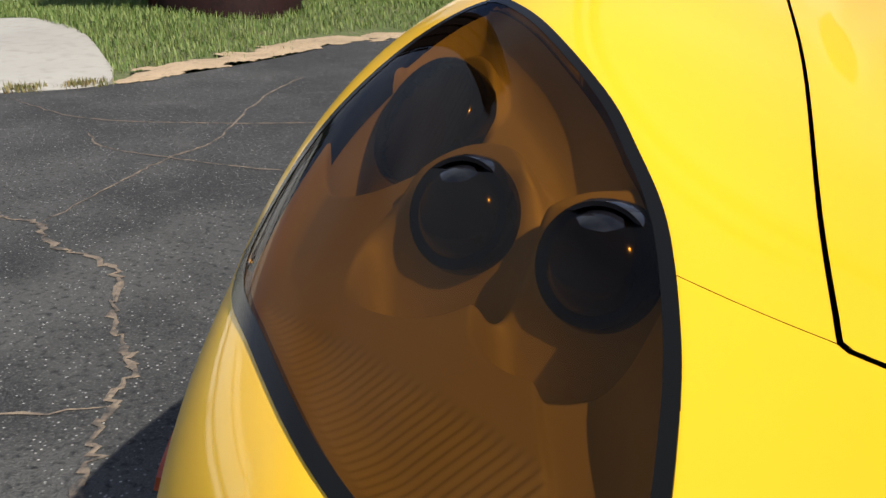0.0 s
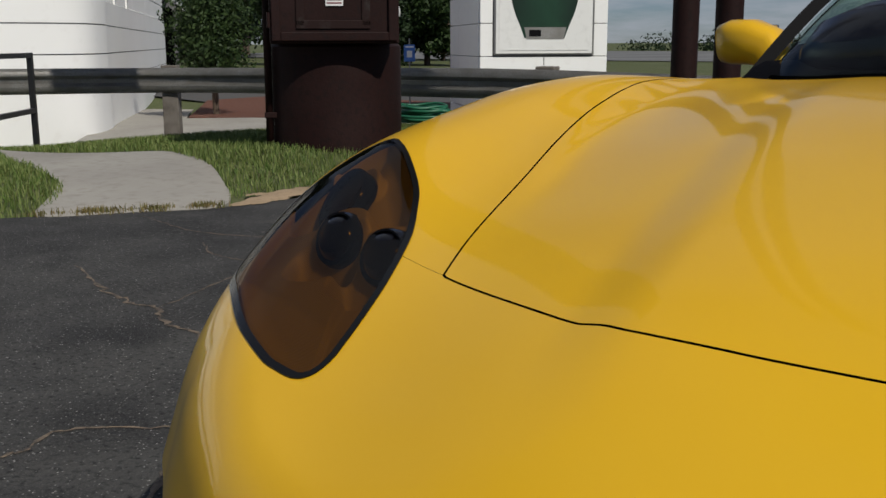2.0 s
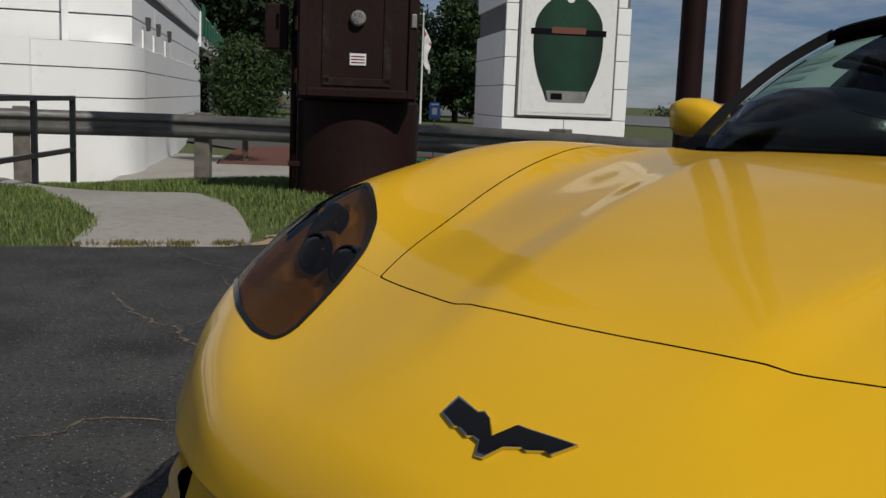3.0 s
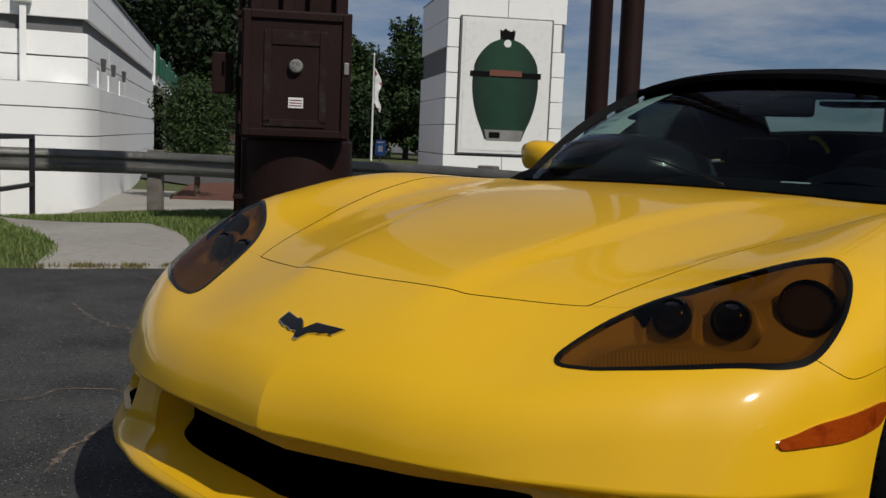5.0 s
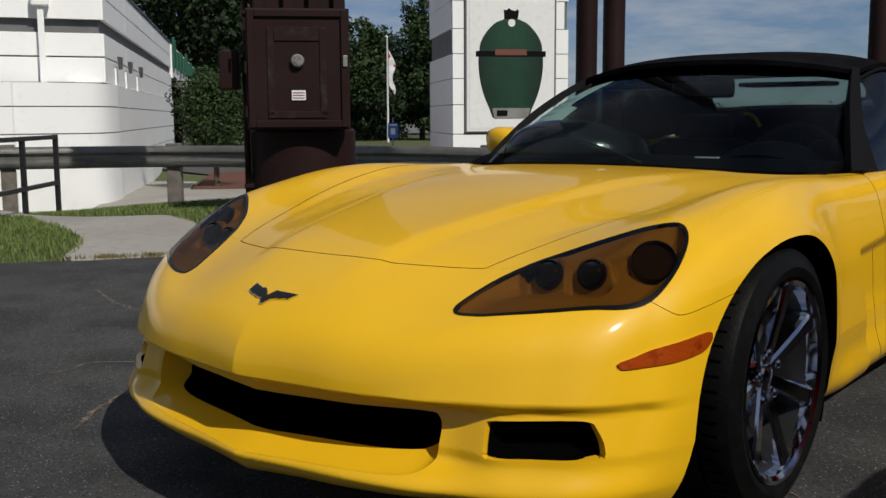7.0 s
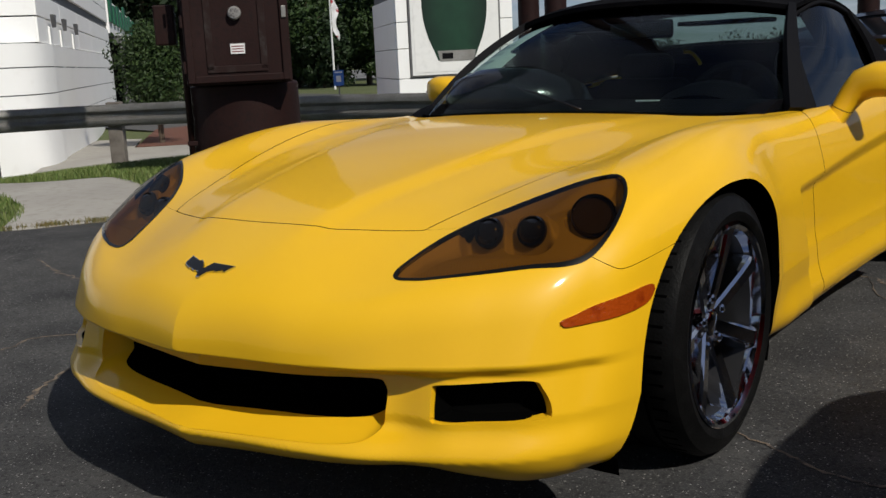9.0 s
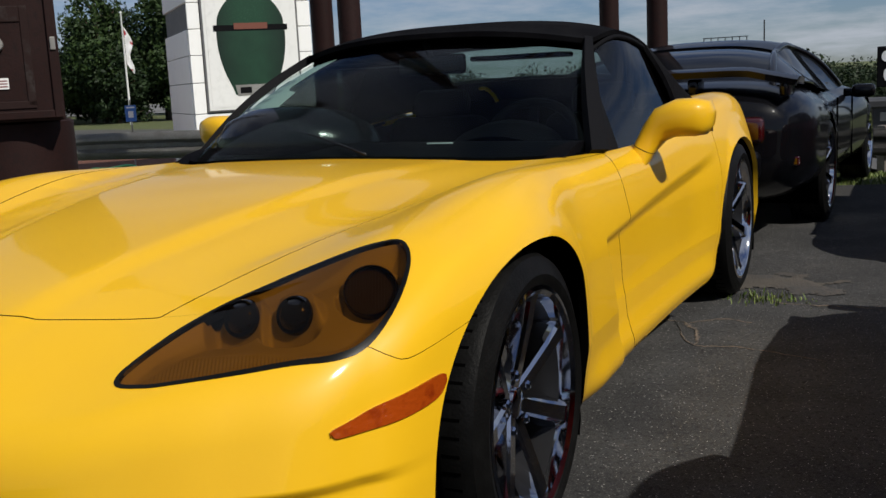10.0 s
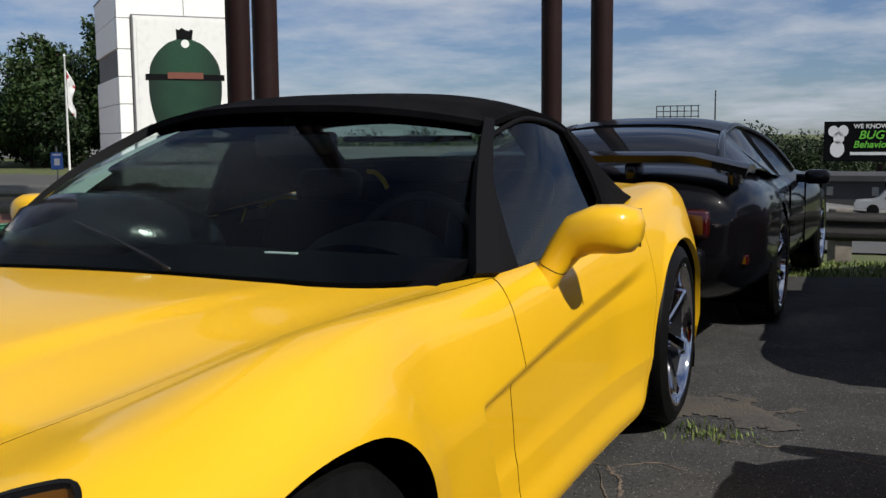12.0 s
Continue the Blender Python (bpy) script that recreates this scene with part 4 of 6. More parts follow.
def build_ground():
    xs = np.concatenate([[-900, -400, -200, -100, -60], np.arange(-40, -14, 1.5), np.arange(-14, 6, .25), np.arange(6, 20, 1), [25, 40, 80, 200, 500, 900]])
    ys = np.concatenate([[-300, -100, -40], np.arange(-16, 0, 1), np.arange(0, 14, .25), np.arange(14, 40, 1.5), [45, 60, 80, 120, 200, 400, 900, 1800]])
    X, Y = np.meshgrid(xs, ys, indexing="ij")
    Z = lawn_z(X.ravel(), Y.ravel())
    v = np.stack([X.ravel(), Y.ravel(), Z], 1)
    i, j = np.meshgrid(np.arange(len(xs) - 1), np.arange(len(ys) - 1), indexing="ij")
    a = (i * len(ys) + j).ravel()
    f = np.stack([a, a + len(ys), a + len(ys) + 1, a + 1], 1)
    tagged(new("ground", mesh_of("ground", v, f.tolist(), SOIL)), "green lawn and soil ground round the lot", "ground", kind="structure")


SOIL = material("lawn_soil", (.085, .105, .030), .95, spots=[(.5, (.11, .12, .045), .4, .65), (5, (.20, .15, .085), .55, .8), (40, (.05, .07, .02), .4, .7)], bump=[(40, .02)])


def asphalt_material():
    m = material("asphalt", (.046, .046, .047), .9, spec=.2, spots=[(.45, (.074, .073, .070), .42, .62), (1.7, (.034, .034, .035), .48, .66), (6.0, (.076, .074, .071), .54, .72), (3.5, (.030, .030, .031), .45, .75), (170, (.11, .107, .10), .52, .72), (60, (.022, .022, .023), .52, .7)], bump=[(220, .006), (30, .006)])
    n, l = m.node_tree.nodes, m.node_tree.links
    bsdf = n["Principled BSDF"]
    where = n.new("ShaderNodeNewGeometry")
    vor = n.new("ShaderNodeTexVoronoi")
    vor.inputs["Scale"].default_value = 85
    l.new(where.outputs["Position"], vor.inputs["Vector"])
    dot = n.new("ShaderNodeMapRange")
    dot.inputs["From Min"].default_value, dot.inputs["From Max"].default_value = .25, .08
    l.new(vor.outputs["Distance"], dot.inputs["Value"])
    pick = n.new("ShaderNodeMapRange")
    pick.inputs["From Min"].default_value, pick.inputs["From Max"].default_value = .35, .75
    l.new(vor.outputs["Color"], pick.inputs["Value"])
    mul = n.new("ShaderNodeMath")
    mul.operation = "MULTIPLY"
    l.new(dot.outputs["Result"], mul.inputs[0])
    l.new(pick.outputs["Result"], mul.inputs[1])
    mix = n.new("ShaderNodeMixRGB")
    mix.inputs["Color2"].default_value = (.42, .41, .39, 1)
    src = bsdf.inputs["Base Color"].links[0].from_socket
    l.new(src, mix.inputs["Color1"])
    l.new(mul.outputs["Value"], mix.inputs["Fac"])
    l.new(mix.outputs["Color"], bsdf.inputs["Base Color"])
    return m


ASPHALT = asphalt_material()
build_ground()
lot = prism([tuple(p) for p in LOT], .06, None, pose(0, 0, -.06))
tagged(part("parking_lot", lot, ASPHALT), "worn dark grey asphalt parking lot with cracks", "parking lot", kind="structure")

SLAB = smooth_loop([(-4.62, 2.27), (-4.35, 2.66), (-4.13, 3.02), (-4.43, 3.36), (-4.76, 3.58), (-5.3, 3.9), (-5.8, 4.12), (-6.3, 4.24), (-6.75, 4.02), (-7.2, 3.86), (-7.9, 3.84), (-8.9, 3.9), (-8.9, 3.55), (-7.7, 3.56), (-6.8, 3.36), (-6.1, 3.14), (-5.42, 2.87), (-5.0, 2.55)], 5)
slab = bmesh.new()
centre = SLAB.mean(0)
rings = []
for w in (1, .99, .75, .5, .25):
    rings.append([slab.verts.new((x, y, max(float(lawn_z(x, y)[0]), 0) + (.012 if w < .99 else .008 if w < 1 else .004))) for x, y in centre + (SLAB - centre) * w])
low = [slab.verts.new((x, y, -.15)) for x, y in SLAB]
for a, b in zip([low] + rings, rings):
    for k in range(len(SLAB)):
        slab.faces.new((a[k], a[(k + 1) % len(SLAB)], b[(k + 1) % len(SLAB)], b[k]))
slab.faces.new(rings[-1])
bmesh.ops.recalc_face_normals(slab, faces=slab.faces[:])
tagged(part("pavement", slab, CONCRETE, sharp=50), "pale concrete walkway slab crossing the lawn", "walkway", kind="structure")


# ---- brown column with a cabinet, and the sign poles ----
def column():
    c = holder("sign_column", "brown painted steel column with a meter cabinet", "column", at=pose(-5.25, 5.08, 0, 0, 0, 47))
    part("base_drum", turned([(.50, -.2), (.50, .84), (.48, .86)], 48, None, pose(-.01, .08, 0)), BROWN_STEEL, c, "round steel base drum", sharp=40)
    part("shaft", box((-.44, -.26, .86), (.40, .30, 7.0), .02), BROWN_STEEL, c)
    for x in (-.36, -.10, .12, .34):
        part("flute", box((x - .05, -.34, 1.2), (x + .05, -.25, 7.0), .012), BROWN_STEEL, c)
    part("conduit", tube([(-.50, -.13, -.1), (-.50, -.13, 1.3), (-.49, -.12, 1.5), (-.49, -.12, 3.4)], .028, 12), BROWN_STEEL, c, smooth=True)
    part("side_box", box((-.72, -.26, 1.22), (-.55, .02, 1.56), .012), BROWN_STEEL, c)
    for z in (.35, 1.9, 2.7):
        part("conduit_clip", box((-.535, -.165, z - .02), (-.44, -.10, z + .02), .004), BROWN_STEEL, c)
    cab = part("cabinet", box((-.47, -.55, .86), (.42, -.30, 1.90), .012), BROWN_STEEL, c, "brown meter cabinet, closed")
    for lo, hi in (((-.455, -.575, .88), (-.395, -.55, 1.885)), ((.345, -.575, .88), (.405, -.55, 1.885)), ((-.395, -.575, .88), (.345, -.55, .94)), ((-.395, -.575, 1.825), (.345, -.55, 1.885))):
        part("door_frame", box(lo, hi, .006), BROWN_STEEL, cab)
    for lo, hi in (((-.29, -.562, .98), (-.23, -.548, 1.74)), ((.16, -.562, .98), (.22, -.548, 1.74)), ((-.23, -.562, 1.62), (.16, -.548, 1.74)), ((-.29, -.562, .96), (.22, -.548, 1.02))):
        part("door_stiffener", box(lo, hi, .006), WORN_BROWN, cab, "worn grey-brown stiffener rib")
    part("meter", turned([(.058, 0), (.058, .03), (.05, .045), (.001, .05)], 28, None, pose(-.03, -.555, 1.452, 90)), GALV, cab, "round glass meter", sharp=35)
    part("meter_face", turned([(.044, .046), (.044, .051), (.001, .052)], 24, None, pose(-.03, -.555, 1.452, 90)), GREY_DIAL, cab, "grey dial face")
    part("warning_label", box((-.085, -.560, 1.115), (.035, -.5505, 1.20)), WHITE_PLAIN, cab, "white warning label")
    for k in range(3):
        part("label_line", box((-.075, -.5620, 1.13 + k * .022), (.025, -.5605, 1.138 + k * .022)), RED_METAL, cab)
    for z in (1.02, 1.40, 1.76):
        part("cabinet_hinge", tube([(-.475, -.565, z - .05), (-.475, -.565, z + .05)], .012, 8), BROWN_STEEL, cab)
    part("hasp", box((.36, -.59, 1.40), (.40, -.56, 1.50), .006), GALV, cab)
    return c


column()


def pole(x, y, r, h=9.0):
    p = tagged(part("sign_pole", turned([(r + .05, -.3), (r + .05, .03), (r, .035), (r, h)], 28), BROWN_STEEL, sharp=40), "tall brown steel sign pole", "pole", "brown sign poles")
    p.matrix_world = pose(x, y, 0)


for x, y, r in ((-3.33, 6.92, .10), (-2.80, 6.50, .096), (-1.37, 9.2, .098), (-.79, 8.82, .098)):
    pole(x, y, r)


# ---- handrail ----
def handrail():
    h = holder("handrail", "black steel handrail beside the walkway", "railing")
    a, b, c = Vector((-8.03, 3.84, 0)), Vector((-8.75, 4.62, 0)), Vector((-7.31, 3.06, 0))
    for p in (a, b, c):
        z = float(lawn_z(p.x, p.y)[0])
        ang = math.degrees(math.atan2(.78, -.72))
        part("post", box((-.025, -.025, z - .2), (.025, .025, .79), .004, None, pose(p.x, p.y, 0, 0, 0, ang)), BLACK_RAIL, h)
    for z in (.765, .26):
        for p, q in ((a, b), (c, a)):
            d = (q - p).length
            ang = math.degrees(math.atan2(q.y - p.y, q.x - p.x))
            part("rail", box((.027, -.023, z - .023), (d - .027, .023, z + .023), .004, None, pose(p.x, p.y, 0, 0, 0, ang)), BLACK_RAIL, h)


handrail()

# ---- guardrail ----
RAIL = smooth_line([(-15.5, -1.5, .60), (-13.4, 2.6, .59), (-11.75, 5.63, .58), (-10.6, 7.5, .57), (-8.6, 8.1, .58), (-5.45, 8.2, .60), (-1.5, 9.8, .44), (1.2, 11.6, .23), (5, 13.2, .12), (12, 15, .05)], 6)


def guardrail():
    g = holder("guardrail", "weathered steel guardrail on posts along the lawn", "guardrail")
    prof = [(0, 0), (.035, -.02), (.06, -.06), (.06, -.09), (.01, -.13), (.01, -.18), (.06, -.22), (.06, -.25), (.035, -.29), (0, -.31)]
    bm = bmesh.new()
    rings = []
    for i, p in enumerate(RAIL):
        a, b = RAIL[max(i - 1, 0)], RAIL[min(i + 1, len(RAIL) - 1)]
        n = Vector((b[1] - a[1], -(b[0] - a[0]), 0)).normalized()
        rings.append([bm.verts.new(Vector(p) + n * u + Vector((0, 0, w))) for u, w in prof])
    for a, b in zip(rings, rings[1:]):
        for k in range(len(prof) - 1):
            bm.faces.new((a[k], a[k + 1], b[k + 1], b[k]))
    bmesh.ops.solidify(bm, geom=bm.faces[:], thickness=.006)
    bm.faces.ensure_lookup_table()
    # the beam's east part takes a darker steel, its shade put into the colour
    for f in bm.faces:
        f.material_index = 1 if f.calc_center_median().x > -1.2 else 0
    part("beam", bm, [GALV, SHADED_RAIL], g, sharp=50)
    for i in range(0, len(RAIL), 6):
        x, y, z = RAIL[i]
        a, b = RAIL[max(i - 1, 0)], RAIL[min(i + 1, len(RAIL) - 1)]
        ang = math.degrees(math.atan2(b[1] - a[1], b[0] - a[0]))
        foot = min(float(lawn_z(x, y)[0]), z - .5) - .3
        part("post", box((-.10, .02, foot), (.10, .20, z + .03), .012, None, pose(x, y, 0, 0, 0, ang)), WOOD_POST, g, "weathered grey timber post")


guardrail()


# ---- white building ----
def panels(b, p, q, rows, width, mat, out=.02):
    """Wall panels with open joints, from p to q in plan, between heights."""
    p, q = Vector((*p, 0)), Vector((*q, 0))
    d = (q - p).length
    ang = math.degrees(math.atan2(q.y - p.y, q.x - p.x))
    n = max(1, round(d / width))
    for r, (z0, z1) in enumerate(zip(rows, rows[1:])):
        for k in range(n):
            part("wall_panel", box((d * k / n + .012, -out, z0 + .012), (d * (k + 1) / n - .012, .05, z1 - .012), .006, None, pose(p.x, p.y, 0, 0, 0, ang), 1), mat, b)


def building():
    b = holder("white_building", "low white panelled shop building with a grey band", "building")
    c, end, left = Vector((-13.59, 8.37)), Vector((-26.45, 19.03)), Vector((-19.5, -1.9))
    core = prism([(c.x - .06, c.y), (end.x, end.y), (end.x - 12, end.y - 8), (left.x - 8, left.y + 2), (left.x, left.y)], 4.1, None, pose(-.05, 0, -.8))
    part("wall", core, GREY_BAND, b, "wall behind the panels and grey band")
    for rows in ((2.58, 2.97, 3.38), (1.55, 1.98, 2.38)):
        panels(b, left, c, rows, 3.0, WHITE_WALL)
        panels(b, c, end, rows, 3.2, WHITE_WALL)
    part("coping", box((-.06, -.05, 3.38), ((c - left).length, .3, 3.43), .01, None, pose(left.x, left.y, 0, 0, 0, math.degrees(math.atan2(c.y - left.y, c.x - left.x)))), GREY_BAND, b)
    part("coping", box((0, -.05, 3.38), ((end - c).length, .3, 3.43), .01, None, pose(c.x, c.y, 0, 0, 0, math.degrees(math.atan2(end.y - c.y, end.x - c.x)))), GREY_BAND, b)
    # lower tier, standing forward, with a rounded corner that runs back into the long wall
    way, side = (c - left).normalized(), (end - c).normalized()
    nl, ns = Vector((way.y, -way.x)), Vector((side.y, -side.x))
    line = [left + nl * .75, c + nl * .75 - way * 2.6, c + nl * .62 - way * 1.3, c + nl * .30 - way * .25 + ns * .03, c + ns * .10 + side * .7, c + ns * .06 + side * 2.2, c + ns * .05 + side * 8, end + ns * .05]
    line = smooth_line([tuple(p) for p in line], 6)
    for z0, z1 in ((-1.3, .28), (.28, .72), (.72, 1.16), (1.16, 1.55)):
        bm = bmesh.new()
        rows = [[bm.verts.new((x, y, z)) for x, y in line] for z in (z0 + .010, z1 - .010)]
        back = [[bm.verts.new((x - .35, y - .1, z)) for x, y in line] for z in (z0 + .010, z1 - .010)]
        for k in range(len(line) - 1):
            bm.faces.new((rows[0][k], rows[0][k + 1], rows[1][k + 1], rows[1][k]))
            bm.faces.new((rows[1][k], rows[1][k + 1], back[1][k + 1], back[1][k]))
            bm.faces.new((rows[0][k + 1], rows[0][k], back[0][k], back[0][k + 1]))
        bmesh.ops.recalc_face_normals(bm, faces=bm.faces[:])
        part("plinth_course", bm, WHITE_WALL, b, sharp=40)
    bm = bmesh.new()
    rows = [[bm.verts.new((x - .03, y - .02, z)) for x, y in line] for z in (-1.3, 1.52)]
    for k in range(len(line) - 1):
        bm.faces.new((rows[0][k], rows[0][k + 1], rows[1][k + 1], rows[1][k]))
    part("plinth_joint", bm, GREY_BAND, b)
    # downpipe with a leader head
    p = left + way * ((c - left).length - .95) + nl * .12
    part("downpipe", box((-.05, -.05, 1.5), (.05, .05, 2.78), .008, None, pose(p.x, p.y, 0, 0, 0, 60)), WHITE_WALL, b, "white downpipe")
    part("leader_head", box((-.14, -.12, 2.78), (.14, .10, 3.0), .02, None, pose(p.x, p.y, 0, 0, 0, 60)), WHITE_WALL, b, "white leader head")
    # three slim uplight fins on the long wall
    ang = math.degrees(math.atan2(side.y, side.x))
    for s in (1.4, 3.1, 5.3):
        q = c + side * s + ns * .08
        part("wall_fin", box((-.08, .03, 1.02), (.08, .075, 1.86), .012, None, pose(q.x, q.y, 0, 0, 0, ang)), WHITE_PLAIN, b, "white wall fin")
        part("fin_cap", prism([(-.16, 0), (.16, 0), (.0, -.22)], .07, None, pose(q.x, q.y, 2.06, 90, 0, ang)), GREY_BAND, b)
    # canopy with a green lettered sign at the far end
    q = c + side * 16.5
    can = part("canopy", box((.25, -.07, 2.25), (18.0, 1.6, 3.36), .03, None, pose(q.x, q.y, 0, 0, 0, ang)), WHITE_WALL, b, "white entrance canopy")
    part("canopy_post", box((2.6, -.3, -1.3), (3.2, .3, 2.25), .02, None, pose(q.x, q.y, 0, 0, 0, ang)), GREY_BAND, b, "grey canopy post")
    for k, h in enumerate((.95, .62, .70, .62, .90, .62, .74, .62, .70)):
        part("sign_letter", box((.3 + k * 1.95, -.14, 2.62), (1.55 + k * 1.95, -.08, 2.62 + h), .012, None, pose(q.x, q.y, 0, 0, 0, ang)), GREEN_SIGN, can, "green raised sign letter shape")
    # near-black box under the canopy, the recess's shade put into its colour
    part("recess_shade", box((3.8, -.2, -.5), (5.6, .0, 1.98), 0, None, pose(c.x + side.x * 13.5 + ns.x * .0, c.y + side.y * 13.5 + ns.y * .0, 0, 0, 0, ang)), DARK, b)


building()

# ---- walk, mulch bed and far road ----
def flat(name, outline, mat, label, category, z=.0, thick=.05):
    ob = part(name, prism(outline, thick, None, pose(0, 0, z - thick)), mat)
    tagged(ob, label, category, kind="structure")


walk_rows = []
for k, (a, b) in enumerate((((-11.4, 6.4), (-7.0, 11.6)), ((-13.0, 7.7), (-9.6, 13.0)), ((-14.5, 9.0), (-14.2, 12.0)), ((-15.6, 9.95), (-15.3, 11.3)), ((-19.0, 12.8), (-17.8, 13.3)), ((-24.0, 17.0), (-22.6, 17.4)))):
    walk_rows.append([(a[0] + (b[0] - a[0]) * f, a[1] + (b[1] - a[1]) * f, (-.50, -.50, -.50, -.52, -.60, -.78)[k]) for f in np.linspace(0, 1, 5)])
tagged(sheet("pavement", walk_rows, CONCRETE, None, thick=-.04, out=(-15, 11, -9)), "pale concrete walk beside the white building", "walkway", kind="structure")
flat("mulch_bed", [(-15.3, 11.35), (-14.2, 12.05), (-10.4, 13.6), (-11.5, 17.5), (-20, 18.5), (-19.6, 15.2)], MULCH, "reddish brown mulch bed behind the guardrail", "mulch", -.46, .12)
FAR_LOT = material("far_lot_asphalt", (.17, .17, .165), .9, spots=[(.15, (.12, .12, .118), .4, .65)])
ROAD = material("far_road", (.075, .073, .07), .9, spots=[(.3, (.055, .055, .053), .4, .7)])
road_line = smooth_line([(-60, 17), (-14, 20.5), (1, 22), (60, 28), (160, 37)], 12)
sheet_road = []
for k, (x, y) in enumerate(road_line):
    sheet_road.append([(x, y + w, float(lawn_z(x, y + w)[0]) + .03) for w in np.linspace(-4.5, 4.5, 7)])
tagged(sheet("road", sheet_road, ROAD, None), "pale grey road beyond the guardrail", "road", kind="structure")


far_lot = [[(x, y, float(lawn_z(x, y)[0]) + .04) for x in np.linspace(-75, 12, 18)] for y in np.linspace(44, 94, 12)]
tagged(sheet("pavement", far_lot, FAR_LOT, None, out=(-30, 60, -90)), "pale grey far parking lot beyond the trees", "parking lot", kind="structure")


# ---- tower with a poster ----
def tower():
    t = holder("sign_tower", "white block tower carrying a framed poster", "tower", at=pose(-9.36, 14.15, .437, 0, 0, 48) @ Matrix.Diagonal((.53, .53, .53, 1)))
    part("core", box((-2.0, .06, -2.6), (2.05, 5.3, 5.8), .02), GREY_BAND, t)
    rows = (-2.5, -1.3, -.45, .38, 1.4, 2.3, 3.15, 4.0, 4.95, 5.9)
    for z0, z1 in zip(rows, rows[1:]):
        wide = z1 > 5.5 or z1 < .5
        spans = ((-2.05, .02), (.02, 2.1)) if wide else ((-2.05, -1.63), (1.63, 2.1 if z1 != 4.95 else 1.95))
        for x0, x1 in spans:
            part("block", box((x0 + .012, -.01, z0 + .012), (x1 - .012, .12, z1 - .012), .012), WHITE_WALL, t)
        if not 3.2 < (z0 + z1) / 2 < 3.8:
            for y0, y1 in ((.12, 1.8), (1.8, 3.6), (3.6, 5.35)):
                part("block", box((-2.08, y0 + .012, z0 + .012), (-1.9, y1 - .012, z1 - .012), .012), WHITE_WALL, t)
    part("coping", box((-2.1, -.03, 5.88), (2.14, 5.35, 5.93), .01), GREY_BAND, t)
    frame_ob = part("poster_frame", box((-1.62, -.08, .42), (1.62, .04, 5.08), .02), GREY_BAND, t, "dark frame of the poster")
    part("poster_border", box((-1.56, -.11, .47), (1.56, -.07, 5.03), .012), WHITE_PLAIN, frame_ob)
    p = part("poster", box((-1.46, -.125, .57), (1.46, -.108, 4.93)), WHITE_PLAIN, t, "white poster showing a green ceramic grill")

    def layer(name, pts, mat, y, label=""):
        own = prism([(x, z) for x, z in pts], .006, None, pose(0, y, 0, 90))
        part(name, own, mat, p, label)

    lower = curve((.95, .68), (1.25, .80), (1.7, 1.0), (2.3, 1.16), (2.8, 1.21), (3.15, 1.20))
    zz = np.linspace(.95, 3.15, 14)
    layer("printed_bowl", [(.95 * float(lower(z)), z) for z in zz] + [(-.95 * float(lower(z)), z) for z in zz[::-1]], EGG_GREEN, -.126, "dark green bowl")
    upper = curve((3.2, 1.18), (3.5, 1.14), (3.8, .98), (4.05, .76), (4.25, .48), (4.33, .26))
    zz = np.linspace(3.2, 4.33, 14)
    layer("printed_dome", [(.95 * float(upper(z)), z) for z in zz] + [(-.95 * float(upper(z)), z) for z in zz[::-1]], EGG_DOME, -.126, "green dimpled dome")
    layer("printed_cap", [(-.24, 4.33), (.24, 4.33), (.28, 4.62), (.20, 4.66), (.16, 4.60), (.02, 4.64), (-.08, 4.70), (-.16, 4.62), (-.26, 4.66)], BLACK_TRIM, -.127, "black cap")
    layer("printed_band", [(-1.24, 3.05), (1.24, 3.05), (1.24, 3.24), (-1.24, 3.24)], BLACK_TRIM, -.133, "black hinge band")
    layer("printed_handle", [(-.56, 3.10), (.56, 3.10), (.56, 3.30), (-.56, 3.30)], HANDLE_WOOD, -.140, "brown wooden handle")
    layer("printed_vent", [(-.58, .92), (.62, .92), (.70, 1.28), (-.66, 1.28)], GALV, -.133, "steel draught door")
    layer("printed_vent_slot", [(-.50, 1.0), (-.12, 1.0), (-.12, 1.2), (-.50, 1.2)], BLACK_TRIM, -.140)
    layer("printed_gauge", [(.13 * math.cos(a) + .02, 4.2 + .13 * math.sin(a)) for a in np.linspace(0, 2 * math.pi, 20, endpoint=False)], WHITE_PLAIN, -.134)


def printed_shading(m, rim):
    """The printed picture of a round body: its shading is put into the ink colour, darker towards its two sides."""
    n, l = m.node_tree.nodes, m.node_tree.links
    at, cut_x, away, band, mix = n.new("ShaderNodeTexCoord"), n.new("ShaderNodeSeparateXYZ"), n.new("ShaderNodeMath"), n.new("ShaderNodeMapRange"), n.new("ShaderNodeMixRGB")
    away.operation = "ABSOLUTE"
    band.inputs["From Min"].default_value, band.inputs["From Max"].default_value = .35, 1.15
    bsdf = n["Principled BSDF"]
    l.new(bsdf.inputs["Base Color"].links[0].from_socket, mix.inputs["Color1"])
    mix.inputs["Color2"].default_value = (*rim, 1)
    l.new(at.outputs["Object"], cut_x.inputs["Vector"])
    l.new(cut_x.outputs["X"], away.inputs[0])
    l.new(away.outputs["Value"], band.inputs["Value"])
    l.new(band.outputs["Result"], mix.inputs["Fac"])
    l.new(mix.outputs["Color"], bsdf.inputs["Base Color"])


HANDLE_WOOD = material("printed_wood", (.16, .05, .03), .5)
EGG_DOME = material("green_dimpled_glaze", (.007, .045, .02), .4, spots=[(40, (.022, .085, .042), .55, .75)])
printed_shading(EGG_GREEN, (.0025, .014, .007))
printed_shading(EGG_DOME, (.003, .018, .008))
tower()


